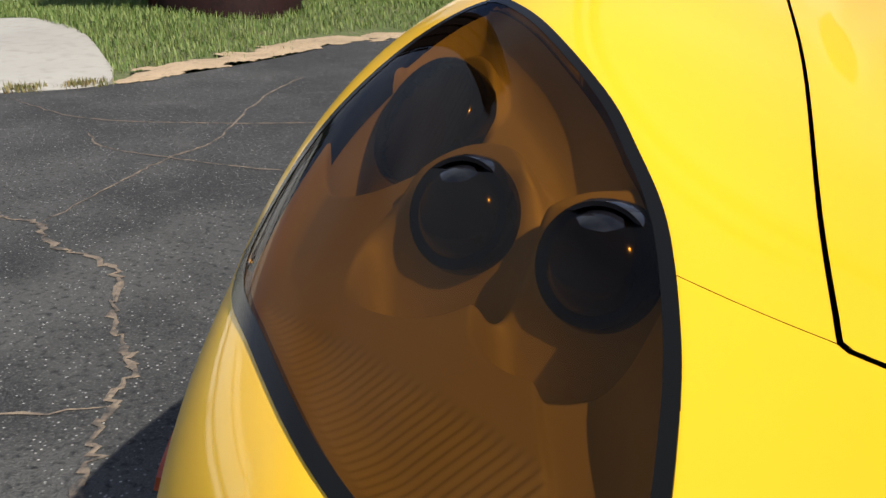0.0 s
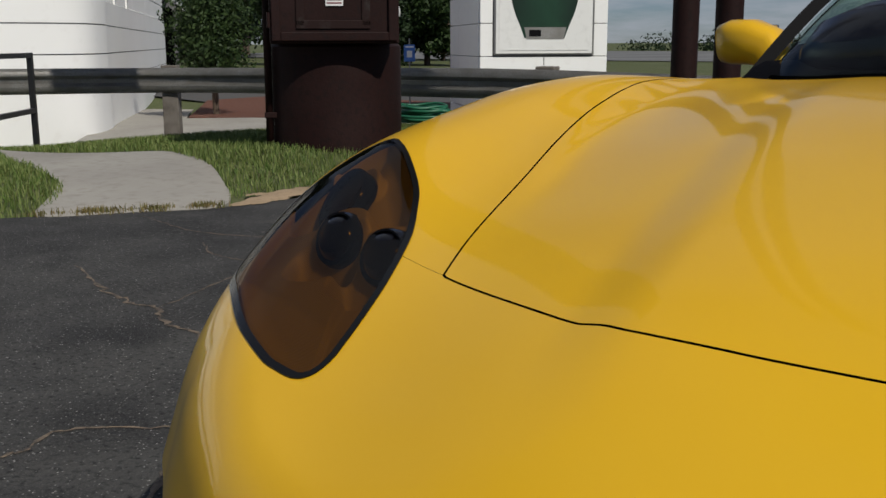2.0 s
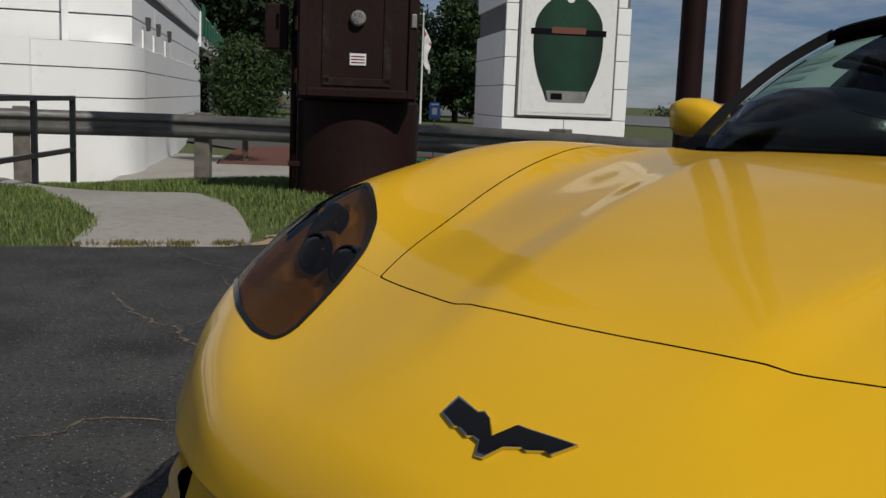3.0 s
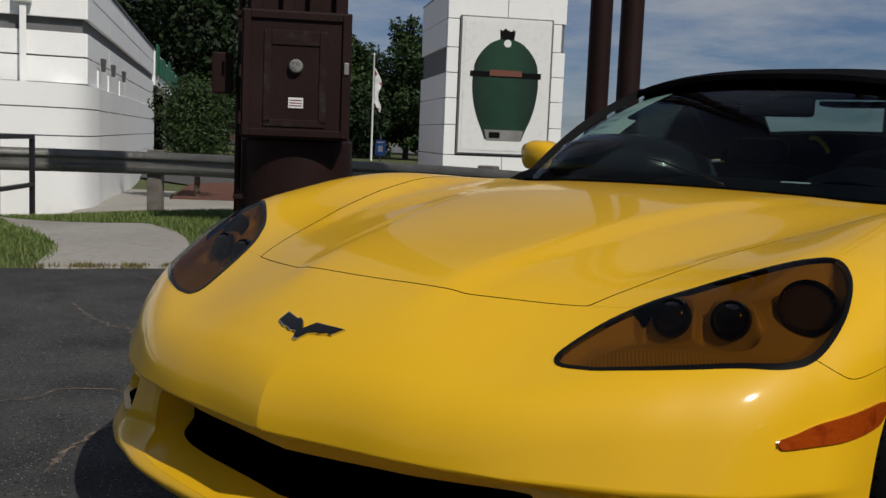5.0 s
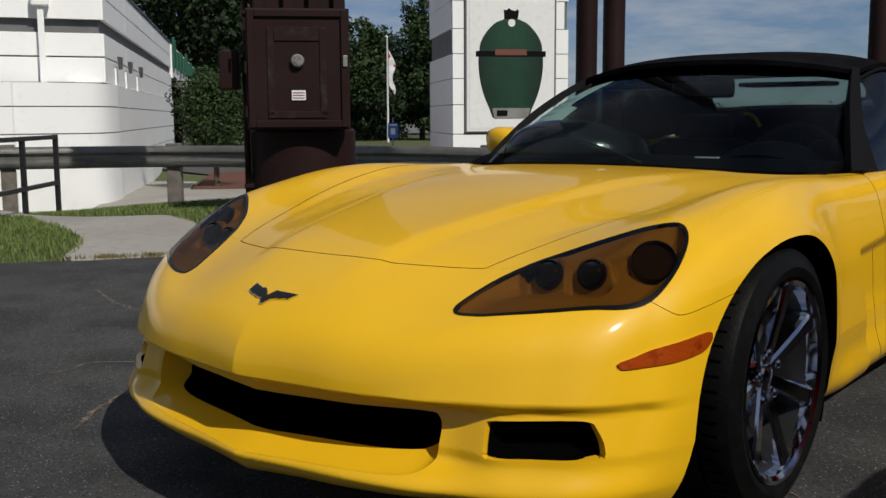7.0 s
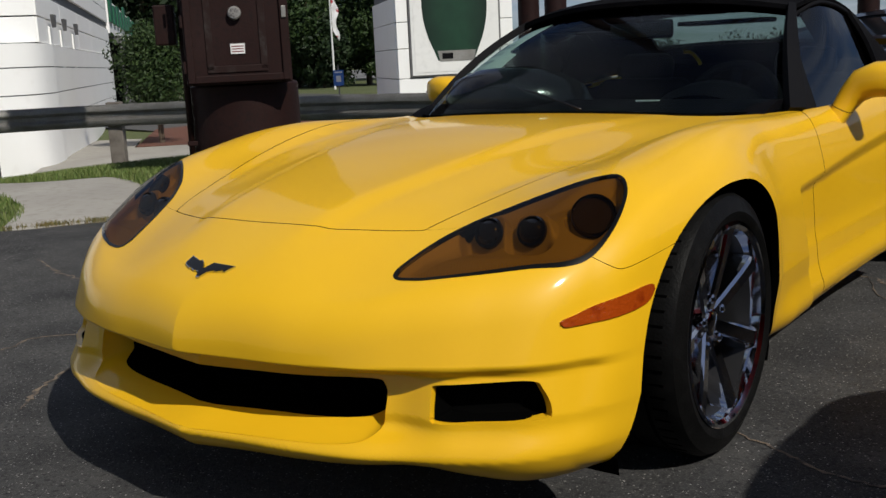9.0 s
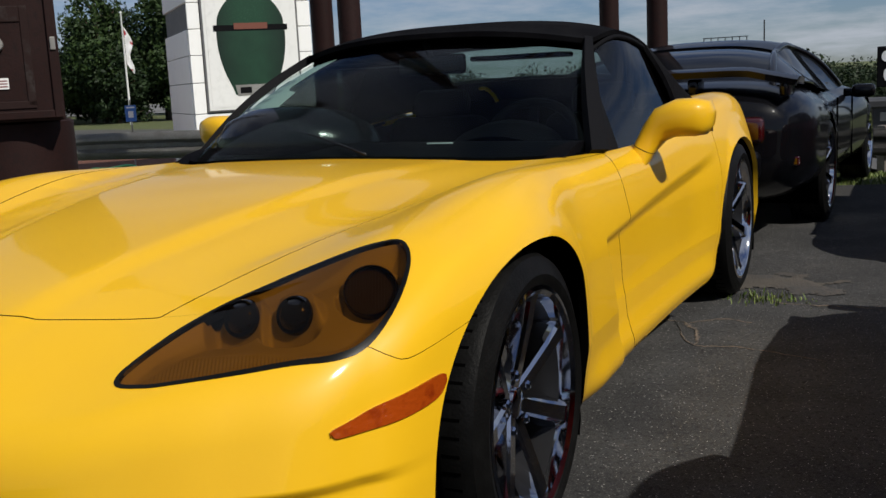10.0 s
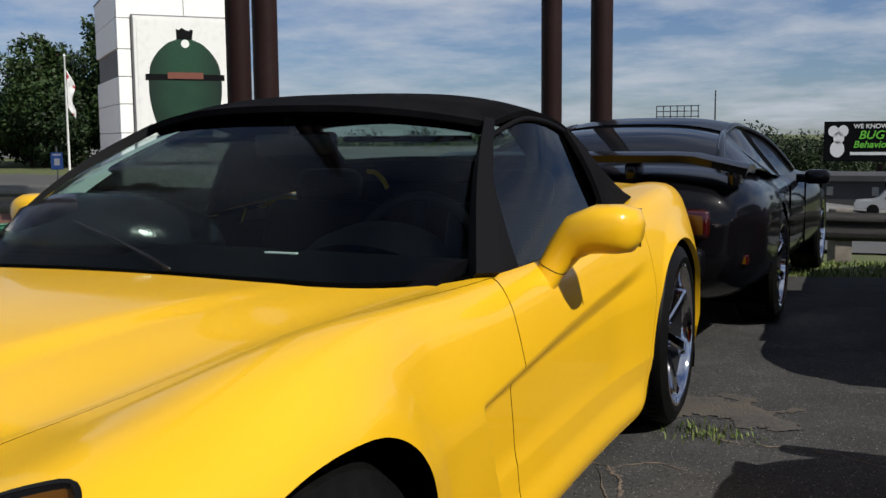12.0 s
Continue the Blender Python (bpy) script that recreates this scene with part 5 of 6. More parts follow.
def blue_sign():
    s = holder("parking_sign", "blue parking sign on a thin steel post", "sign", at=pose(-12.7, 14.6, .27, 0, 0, 42) @ Matrix.Diagonal((.71, .71, .71, 1)))
    part("post", box((-.02, .0, -1.5), (.02, .04, .95), .004), GALV, s)
    part("plate", box((-.15, -.015, .35), (.15, -.002, .80), .01), BLUE_SIGN, s)
    part("symbol", box((-.07, -.019, .46), (.07, -.0155, .64), .004), WHITE_PLAIN, s, "white symbol")
    part("legend", box((-.11, -.019, .72), (.11, -.0155, .76)), WHITE_PLAIN, s)


blue_sign()


def flagpole():
    f = holder("flagpole", "white flagpole with a limp flag", "flagpole", at=pose(-25.3, 28.3, 0, 0, 0, 40))
    part("pole", turned([(.045, -.2), (.03, 4.0), (.05, 4.03), (.001, 4.1)], 12), WHITE_PLAIN, f, sharp=40)
    g = [[(.05 + .16 * u * (1 + .3 * math.sin(w * 9)), .05 * math.sin(w * 14 + u * 5), 3.55 - 1.35 * w - .3 * u) for u in np.linspace(0, 1.3, 7)] for w in np.linspace(0, 1, 18)]
    sheet("flag", g, FLAG, f, "white and red limp flag", thick=.006)


FLAG = material("flag_cloth", (.72, .72, .72), .8, spots=[(2.2, (.35, .03, .04), .52, .56)])
flagpole()


# ---- hose, kept in a heap by the column ----
pts = []
for k in range(260):
    a = k * .23
    r = .30 + .10 * noise.noise((k * .05, 0, 0)) - .0005 * k
    pts.append((-6.05 + r * 1.25 * math.cos(a) + .1 * noise.noise((k * .11, 5, 0)), 7.05 + r * math.sin(a) + .1 * noise.noise((k * .11, 9, 0)), .13 + .0006 * k + .03 * noise.noise((k * .2, 2, 2))))
hose = tagged(part("garden_hose", tube(pts, .014, 8), HOSE, smooth=True), "green garden hose heaped on the grass", "hose")


# ---- grass, weeds and dirt ----
def blades(name, places, heights, mat, label, category, width=.004):
    """Bent grass blades, each two triangles."""
    n = len(places)
    rng = np.random.default_rng(3)
    ang, lean = rng.uniform(0, 2 * math.pi, n), rng.uniform(.1, .7, n)
    wx, wy = np.cos(ang) * width, np.sin(ang) * width
    lx, ly = -np.sin(ang) * lean, np.cos(ang) * lean
    h = heights
    p = places
    b0, b1 = p - np.stack([wx, wy, 0 * h], 1), p + np.stack([wx, wy, 0 * h], 1)
    m = p + np.stack([lx * h * .4, ly * h * .4, h * .6], 1)
    m0, m1 = m - np.stack([wx, wy, 0 * h], 1) * .8, m + np.stack([wx, wy, 0 * h], 1) * .8
    tip = p + np.stack([lx * h, ly * h, h], 1)
    v = np.stack([b0, b1, m1, m0, tip], 1).reshape(-1, 3)
    i = np.arange(n)[:, None] * 5
    f = np.concatenate([i + np.array([0, 1, 2]), i + np.array([0, 2, 3]), i + np.array([3, 2, 4])])
    return tagged(new(name, mesh_of(name, v, f.tolist(), mat)), label, category, kind="stuff")


def leafy(name, base, tip, rough=.6):
    m = bpy.data.materials.new(name)
    m.use_nodes = True
    n, l = m.node_tree.nodes, m.node_tree.links
    geo, mix = n.new("ShaderNodeNewGeometry"), n.new("ShaderNodeMixRGB")
    mix.inputs["Color1"].default_value, mix.inputs["Color2"].default_value = (*base, 1), (*tip, 1)
    l.new(geo.outputs["Random Per Island"], mix.inputs["Fac"])
    b = n["Principled BSDF"]
    b.inputs["Roughness"].default_value = rough
    b.inputs["Specular IOR Level"].default_value = .25
    l.new(mix.outputs["Color"], b.inputs["Base Color"])
    return m


GRASS = leafy("grass_blades", (.060, .115, .018), (.19, .22, .07))
WEED = leafy("dry_weeds", (.10, .11, .03), (.22, .16, .07))
rng = np.random.default_rng(7)
q = rng.uniform((-9.6, -1.0), (-2.2, 8.6), (230000, 2))
d = inside_by(q, LOT)
on_slab = inside_by(q, SLAB)
clump = np.array([noise.noise((x * 1.3, y * 1.3, 0)) for x, y in q])
keep = (d > .03 + .30 * (clump > .05) * (q[:, 1] > 3.1)) & (d < 5.5) & (on_slab > -.015 - .05 * clump) & (rng.uniform(0, 1, len(q)) < np.clip(.35 + d * .8, 0, 1))
bare = smooth_loop([(-4.06, 3.2), (-4.0, 4.0), (-4.05, 4.7), (-3.7, 5.6), (-3.95, 5.7), (-4.38, 4.7), (-4.36, 4.0), (-4.3, 3.4)], 6)
keep &= (inside_by(q, bare) > .25 * clump - .04) | (rng.uniform(0, 1, len(q)) < .22)
q, d, clump = q[keep], d[keep], clump[keep]
blades("lawn_grass", np.stack([q[:, 0], q[:, 1], lawn_z(q[:, 0], q[:, 1]) - .004], 1), rng.uniform(.025, .065, len(q)) * (1 + .35 * clump), GRASS, "green lawn grass beside the lot", "grass", .003)
q = rng.uniform((-1, 7.6), (7, 10.5), (26000, 2))
q = q[inside_by(q, LOT) > .02]
blades("verge_grass", np.stack([q[:, 0], q[:, 1], lawn_z(q[:, 0], q[:, 1]) - .004], 1), rng.uniform(.02, .055, len(q)), GRASS, "green verge grass behind the parked cars", "grass", .005)
edge = []
for k in range(26):
    w = rng.uniform(0, 1)
    base = np.array((-4.66, 2.23)) * (1 - w) + np.array((-4.12, 3.06)) * w
    for _ in range(34):
        edge.append((*(base + rng.normal(0, .028, 2)), .0))
edge = np.array(edge)
blades("edge_weeds", edge, rng.uniform(.012, .045, len(edge)), WEED, "dry weeds growing along the slab edge", "weeds", .003)
tuft = np.array([(*(np.array((.96, 3.52)) + rng.normal(0, 1, 2) * (.10, .05)), .0) for _ in range(170)])
blades("weed_tuft", tuft, rng.uniform(.012, .045, len(tuft)) * np.exp(-((tuft[:, 0] - .96) / .2) ** 2), GRASS, "small green weed tuft in a crack", "weeds", .003)

SAND = material("sandy_dirt", (.40, .29, .18), .95, spots=[(3, (.30, .22, .13), .4, .7), (25, (.22, .16, .10), .5, .8)], bump=[(60, .01)])


DUST = material("dusty_asphalt", (.066, .057, .046), .95, spots=[(5, (.045, .043, .042), .42, .58), (40, (.07, .06, .05), .4, .7)], bump=[(90, .008)])


def patch(name, loop, mat, label, lift=.004, cell=.014, fringe=.16):
    """Loose dirt draped over the ground, thinning out in flecks towards its rim."""
    lo, hi = loop.min(0) - .25, loop.max(0) + .25
    xs, ys = np.arange(lo[0], hi[0], cell), np.arange(lo[1], hi[1], cell)
    X, Y = np.meshgrid(xs, ys, indexing="ij")
    q = np.stack([X.ravel(), Y.ravel()], 1)
    rng = np.random.default_rng(len(q))
    q = q + rng.uniform(-.4, .4, q.shape) * cell
    rough = np.array([noise.fractal((x * 5, y * 5, 3), 1, 2, 4) for x, y in q])
    inside = inside_by(q, loop) - fringe * rough
    z = np.maximum(lawn_z(q[:, 0], q[:, 1]), 0) + lift + .006 * step(-inside, 0, .1)
    k = len(ys)
    i, j = np.meshgrid(np.arange(len(xs) - 1), np.arange(k - 1), indexing="ij")
    a = (i * k + j).ravel()
    f = np.stack([a, a + k, a + k + 1, a + 1], 1)
    f = f[(inside[f] < 0).all(1)]
    used, f = np.unique(f, return_inverse=True)
    v = np.stack([q[:, 0], q[:, 1], z], 1)[used]
    return tagged(new(name, mesh_of(name, v, f.reshape(-1, 4).tolist(), mat)), label, "dirt", kind="structure")


def ragged(points, amount, seed):
    loop = smooth_loop(points, 8)
    return loop + np.array([[noise.noise((x * 6, y * 6, seed)), noise.noise((x * 6, y * 6, seed + 9))] for x, y in loop]) * amount


patch("dirt_strip", ragged([(-4.06, 3.2), (-4.04, 4.0), (-4.08, 4.7), (-3.72, 5.6), (-3.95, 5.7), (-4.38, 4.7), (-4.36, 4.0), (-4.3, 3.4)], .07, 1), SAND, "bare sandy dirt between lawn and asphalt", fringe=.12)


# ---- cracks in the asphalt ----
CRACK = material("crack_filling", (.20, .155, .11), .95, spots=[(18, (.05, .045, .04), .42, .58), (60, (.16, .12, .09), .4, .7)], bump=[(90, .01)])


def crack(points, width, seed):
    """A ragged open crack, as a thin dirt-filled ribbon."""
    line = smooth_line(points, 9)
    rng = np.random.default_rng(seed)
    jit = line + rng.normal(0, width * .55, line.shape)
    bm = bmesh.new()
    prev = None
    for i, (x, y) in enumerate(jit):
        a, b = jit[max(i - 1, 0)], jit[min(i + 1, len(jit) - 1)]
        d = (b - a) / max(np.linalg.norm(b - a), 1e-6)
        w = width * .75 * rng.uniform(.2, 1.0) * min(1, (i + .3) / 6, (len(jit) - i) / 6)
        cur = [bm.verts.new((x - d[1] * w, y + d[0] * w, .0025)), bm.verts.new((x, y, .004)), bm.verts.new((x + d[1] * w, y - d[0] * w, .0025))]
        if prev:
            for k in (0, 1):
                bm.faces.new((prev[k], prev[k + 1], cur[k + 1], cur[k]))
        prev = cur
    bmesh.ops.recalc_face_normals(bm, faces=bm.faces[:])
    if sum(f.normal.z for f in bm.faces) < 0:
        bmesh.ops.reverse_faces(bm, faces=bm.faces[:])
    tagged(part("asphalt_crack", bm, CRACK), "ragged dirt-filled crack in the asphalt", "crack", "asphalt cracks", kind="structure")


crack([(-3.45, 1.75), (-3.05, 1.60), (-2.74, 1.52), (-2.59, 1.53), (-2.44, 1.44), (-2.24, 1.42), (-2.11, 1.37), (-1.95, 1.22), (-1.81, 1.12), (-1.72, 1.06), (-1.63, .93), (-1.54, .82), (-1.40, .66), (-1.25, .40), (-1.10, .22)], .016, 1)
crack([(-2.59, 1.53), (-2.75, 1.95), (-2.84, 2.22), (-2.9, 2.49), (-3.31, 3.21), (-3.5, 3.7)], .008, 2)
crack([(-3.4, 2.35), (-3.15, 2.21), (-2.84, 2.22), (-2.4, 2.3), (-2.0, 2.6)], .007, 3)
crack([(-1.84, .5), (-1.8, .6), (-1.84, .74), (-1.63, .93)], .012, 4)
crack([(-4.2, 2.6), (-3.6, 2.5), (-3.1, 2.7), (-2.2, 3.3)], .007, 5)
crack([(.55, 3.1), (.73, 3.01), (.80, 2.88), (.84, 2.70)], .012, 6)
crack([(.73, 3.01), (.86, 3.12), (.98, 3.08)], .010, 7)
crack([(.90, 3.62), (1.04, 3.46), (1.27, 3.45), (1.4, 3.44), (1.62, 3.33), (2.0, 3.3)], .008, 8)
crack([(.80, 1.10), (1.0, .99), (1.16, .92), (1.40, .90), (2.0, .8)], .010, 9)
crack([(.68, 3.05), (.82, 2.71), (1.0, 2.70), (1.3, 2.6)], .006, 10)
patch("dirt_patch", ragged([(.60, 3.72), (.85, 3.64), (1.10, 3.70), (1.25, 3.85), (1.12, 4.0), (.92, 4.08), (.72, 4.05)], .16, 3), DUST, "sandy dirt washed over the asphalt", .003)


# ---- trees, shrub, far woods ----
LEAF = leafy("tree_leaves", (.010, .025, .006), (.038, .066, .017))
FAR_LEAF = leafy("far_leaves", (.008, .019, .006), (.021, .036, .011))
PINE = leafy("dark_leaves", (.006, .016, .005), (.022, .040, .013))


def crown_mesh(name, blobs, count, size, mat, seed):
    """Leaf sprays scattered through soft clumps, with an uneven outline."""
    rng = np.random.default_rng(seed)
    vol = np.array([b[3] ** 2 for b in blobs])
    pick = rng.choice(len(blobs), count, p=vol / vol.sum())
    b = np.array([x[:3] for x in blobs])[pick]
    r = np.array([x[3] for x in blobs])[pick]
    d = rng.normal(size=(count, 3))
    d /= np.linalg.norm(d, axis=1, keepdims=True)
    c = b + d * (r * rng.uniform(.55, 1.08, count))[:, None] * (1, 1, .9)
    u = rng.normal(size=(count, 3))
    u /= np.linalg.norm(u, axis=1, keepdims=True)
    w = np.cross(u, d + rng.normal(0, .5, (count, 3)))
    w /= np.maximum(np.linalg.norm(w, axis=1, keepdims=True), 1e-6)
    s = (size * rng.uniform(.5, 1.2, count))[:, None]
    v = np.stack([c - u * s, c + w * s * .5, c + u * s, c - w * s * .5], 1).reshape(-1, 3)
    f = np.arange(count * 4).reshape(-1, 4)
    return mesh_of(name, v, f.tolist(), mat, False)


def tree(x, y, h, spread, seed, mat, count=11000, low=.12, size=.15, label="tall leafy green tree with a dense crown"):
    rng = np.random.default_rng(seed)
    z0 = float(lawn_z(x, y)[0])
    t = holder("tree", label, "tree", "trees behind the road", at=pose(x, y, z0))
    trunk = tube([(0, 0, -.2), (.05, 0, h * .3), (-.05, .06, h * .6), (0, 0, h * .9)], [h * .022, h * .017, h * .01, .02], 10)
    blobs = []
    for k in range(44):
        w = low + (.96 - low) * (k + rng.uniform(0, 1)) / 44
        wide = spread * min(1, .45 + 1.6 * (w - low)) * max(1 - w, .02) ** .55 * 1.15
        reach = wide * rng.uniform(.15, .85)
        a = rng.uniform(0, 2 * math.pi)
        p = (reach * math.cos(a), reach * math.sin(a), w * h)
        blobs.append((*p, max(wide * rng.uniform(.32, .55), spread * .13)))
        trunk = tube([(0, 0, max(w * h - .25 * reach, .1)), (p[0] * .6, p[1] * .6, p[2] - .05 * h), p], [h * .007, h * .005, .015], 6, trunk)
    part("trunk", trunk, BARK, t)
    crown = new("crown", crown_mesh("crown", blobs, count, size, mat, seed))
    crown.parent = t
    return t


for x, y, h, sp, seed, mat in ((-29.0, 30.9, 5.3, 2.5, 1, LEAF), (-27.2, 32.6, 6.2, 2.5, 2, LEAF), (-32.5, 30.0, 5.4, 2.4, 4, LEAF), (-25.4, 32.0, 4.6, 1.8, 5, LEAF), (-31.6, 35, 5.0, 2.8, 3, PINE), (-33.5, 41.5, 6.3, 3.0, 13, PINE), (-36, 37.5, 4.9, 3.0, 14, PINE),
                               (-50.5, 39.2, 17.0, 7.2, 6, PINE), (-57, 45.6, 19.5, 7.4, 7, PINE), (-63.3, 53.6, 17.0, 6.4, 8, PINE), (-71, 58, 15.5, 6.0, 9, PINE), (-58.5, 34.4, 18.6, 7.4, 10, PINE), (-28, 30.6, 3.2, 2.4, 11, PINE), (-30.8, 32, 3.8, 2.6, 12, PINE)):
    tree(x, y, h, sp, seed, mat, 14000 if h > 7 else 11000, size=.25 if h > 7 else .11, label="tall dark green tree with a dense crown" if mat is PINE else "tall leafy green tree with a dense crown")


def shrub(x, y, r, h, seed):
    rng = np.random.default_rng(seed)
    s = holder("shrub", "rounded clipped green shrub in a mulch bed", "shrub", at=pose(x, y, float(lawn_z(x, y)[0])))
    part("stem", tube([(0, 0, -.1), (0, 0, h * .6)], .06, 8), BARK, s)
    blobs = [(r * .45 * rng.uniform(-1, 1), r * .45 * rng.uniform(-1, 1), h * w, r * (.72 - .3 * abs(w - .45)) * rng.uniform(.8, 1)) for w in np.linspace(.42, .84, 24)]
    f = new("foliage", crown_mesh("foliage", blobs, 12000, .048, LEAF, seed))
    f.parent = s


shrub(-15.5, 12.15, .86, 2.75, 21)


def woods(name, places, mat, label, count, size, seed):
    ob = tagged(new(name, crown_mesh(name, places, count, size, mat, seed)), label, "woods", kind="stuff")
    return ob


rng = np.random.default_rng(40)
woods("far_woods", [(rng.uniform(-60, 90), rng.uniform(98, 135), rng.uniform(-4, -.6), rng.uniform(2, 3.6)) for _ in range(240)], FAR_LEAF, "far green woods along the skyline", 120000, .24, 5)
woods("east_woods", [(rng.uniform(-9, 30), rng.uniform(98, 120), rng.uniform(-4, -.4), rng.uniform(1.2, 2.4)) for _ in range(110)], FAR_LEAF, "green trees beyond the low grey building", 80000, .17, 9)
woods("far_hedge", [(rng.uniform(-78, -55), rng.uniform(25, 48), rng.uniform(1, 6), rng.uniform(2.5, 4.5)) for _ in range(60)], PINE, "dark woods behind the building", 30000, .34, 6)


# ---- far things by the road ----
def billboard():
    b = holder("billboard", "black roadside billboard with green and white slogan", "billboard", at=pose(.35, 89.5, -4.6, 0, 0, -2))
    part("panel", box((-3.1, 0, 3.3), (3.1, .4, 6.55), .05), BLACK_TRIM, b)
    part("post", turned([(.25, -1), (.25, 3.1)], 16, None, pose(1.2, .5, 0)), BROWN_STEEL, b, sharp=40)
    for text, x, z, size, mat, slant in (("WE KNOW", .45, 5.98, .50, WHITE_GLOW, 0), ("BUG", .50, 5.13, .95, LIME, .25), ("Behavior", .55, 4.42, .78, LIME, .25)):
        c = bpy.data.curves.new("slogan", "FONT")
        c.body, c.size, c.extrude, c.shear, c.offset = text, size, .01, slant, .012
        c.align_x = "CENTER"
        me_ob = bpy.data.objects.new("slogan_src", c)
        scene.collection.objects.link(me_ob)
        me = bpy.data.meshes.new_from_object(me_ob.evaluated_get(bpy.context.evaluated_depsgraph_get()))
        bpy.data.objects.remove(me_ob)
        me.transform(pose(x, -.03, z, 90))
        me.materials.clear()
        me.materials.append(mat)
        ob = new("slogan", me)
        ob.parent = b
    part("slogan_bar", box((-1.05, -.03, 3.82), (2.55, -.005, 4.06)), WHITE_GLOW, b)
    for x, z, rx, rz, mat, label in ((-2.05, 4.3, .55, .68, WHITE_GLOW, "plain white picture shape"), (-2.35, 5.75, .42, .45, WHITE_GLOW, "plain white picture shape"), (-1.62, 5.78, .40, .47, WHITE_GLOW, "plain white picture shape"), (-1.95, 5.2, .42, .50, WHITE_GLOW, "plain white picture shape"), (2.52, 5.3, .38, .82, HANDLE_WOOD, "plain brown picture shape")):
        own = prism([(rx * math.cos(a), rz * math.sin(a)) for a in np.linspace(0, 2 * math.pi, 22, endpoint=False)], .02, None, pose(x, -.008, z, 90))
        part("picture_shape", own, mat, b, label)


WHITE_GLOW = material("billboard_white", (.8, .8, .8), .6)
LIME = material("billboard_green", (.16, .60, .05), .6)
billboard()


def lattice_sign():
    s = holder("lattice_sign", "bare steel lattice sign frame on the skyline", "sign", at=pose(-34, 196, 0))
    for k in range(7):
        part("strut", box((-4 + k * 1.3, 0, 4.0), (-3.85 + k * 1.3, .2, 6.3)), BLACK_RAIL, s)
    for z in (4.2, 5.2, 6.2):
        part("strut", box((-4, 0, z), (4.1, .2, z + .15)), BLACK_RAIL, s)
    part("base", box((-4.2, 0, -2), (4.2, 1.5, 3.9)), CONCRETE, s)


lattice_sign()
mast = tagged(part("radio_mast", turned([(.16, -2), (.12, 9)], 8), BLACK_RAIL), "thin dark radio mast on the skyline", "mast")
mast.matrix_world = pose(-27.0, 196, 0)


def lot_light():
    s = holder("lot_light", "grey pole with two floodlights", "street lamp", at=pose(8.6, 62, 0))
    part("pole", turned([(.09, -.5), (.07, 8.0)], 12), GALV, s, sharp=40)
    part("arm", box((-1.2, -.04, 7.9), (.1, .04, 7.98)), GALV, s)
    for x in (-1.2, -.55):
        part("floodlight", box((x - .22, -.25, 7.85), (x + .22, .15, 8.3), .08, None, None, 2), GALV, s)


lot_light()


def far_shop():
    b = holder("far_building", "long low grey building beyond the road", "building", at=pose(4, 62, 0))
    part("wall", box((-9, 0, -5), (7, 6, -1.7), .02), FAR_WALL, b)
    part("roof", box((-9.3, -.3, -1.7), (7.3, 6.3, -1.35), .03), FAR_WALL, b)
    for k in range(6):
        w = part("window", box((-7.6 + k * 2.4, -.06, -2.5), (-7.25 + k * 2.4, .01, -2.0), .01), GALV, b)
    part("awning", box((1.5, -.6, -2.3), (6.5, 0, -1.7), .03), DARK, b)


FAR_WALL = material("far_grey_wall", (.045, .045, .047), .8, spots=[(.8, (.035, .035, .037), .4, .7)])
far_shop()


FAR_SILVER = material("silver_car_paint", (.36, .37, .38), .35, .2, .4)


def far_sedan():
    c = holder("sedan", "small silver-white sedan parked beyond the road", "car", at=pose(2.7, 58.0, float(lawn_z(2.7, 58.0)[0])))
    side = smooth_line([(-2.3, .35), (-2.25, .75), (-1.3, .88), (-.75, 1.33), (.2, 1.42), (1.0, 1.36), (1.75, .95), (2.25, .9), (2.3, .4)], 5)
    part("body", prism([tuple(p) for p in side], 1.7, None, pose(0, .85, 0, 90), .03), FAR_SILVER, c)
    for x0, x1 in ((-1.0, .1), (.16, 1.2)):
        part("side_window", prism([(x0 + (.15 if x0 < 0 else 0), .93), (x1 + (.18 if x0 > 0 else 0), .93), (x1, 1.28), (x0 + (.42 if x0 < 0 else 0), 1.28)], .02, None, pose(0, -.852, 0, 90)), DARK_GLASS, c)
    for x in (-1.4, 1.4):
        part("wheel", turned([(.31, 0), (.31, .2), (.2, .22), (.001, .22)], 20, None, pose(x, -.68, .31, 90)), RUBBER, c, sharp=40)


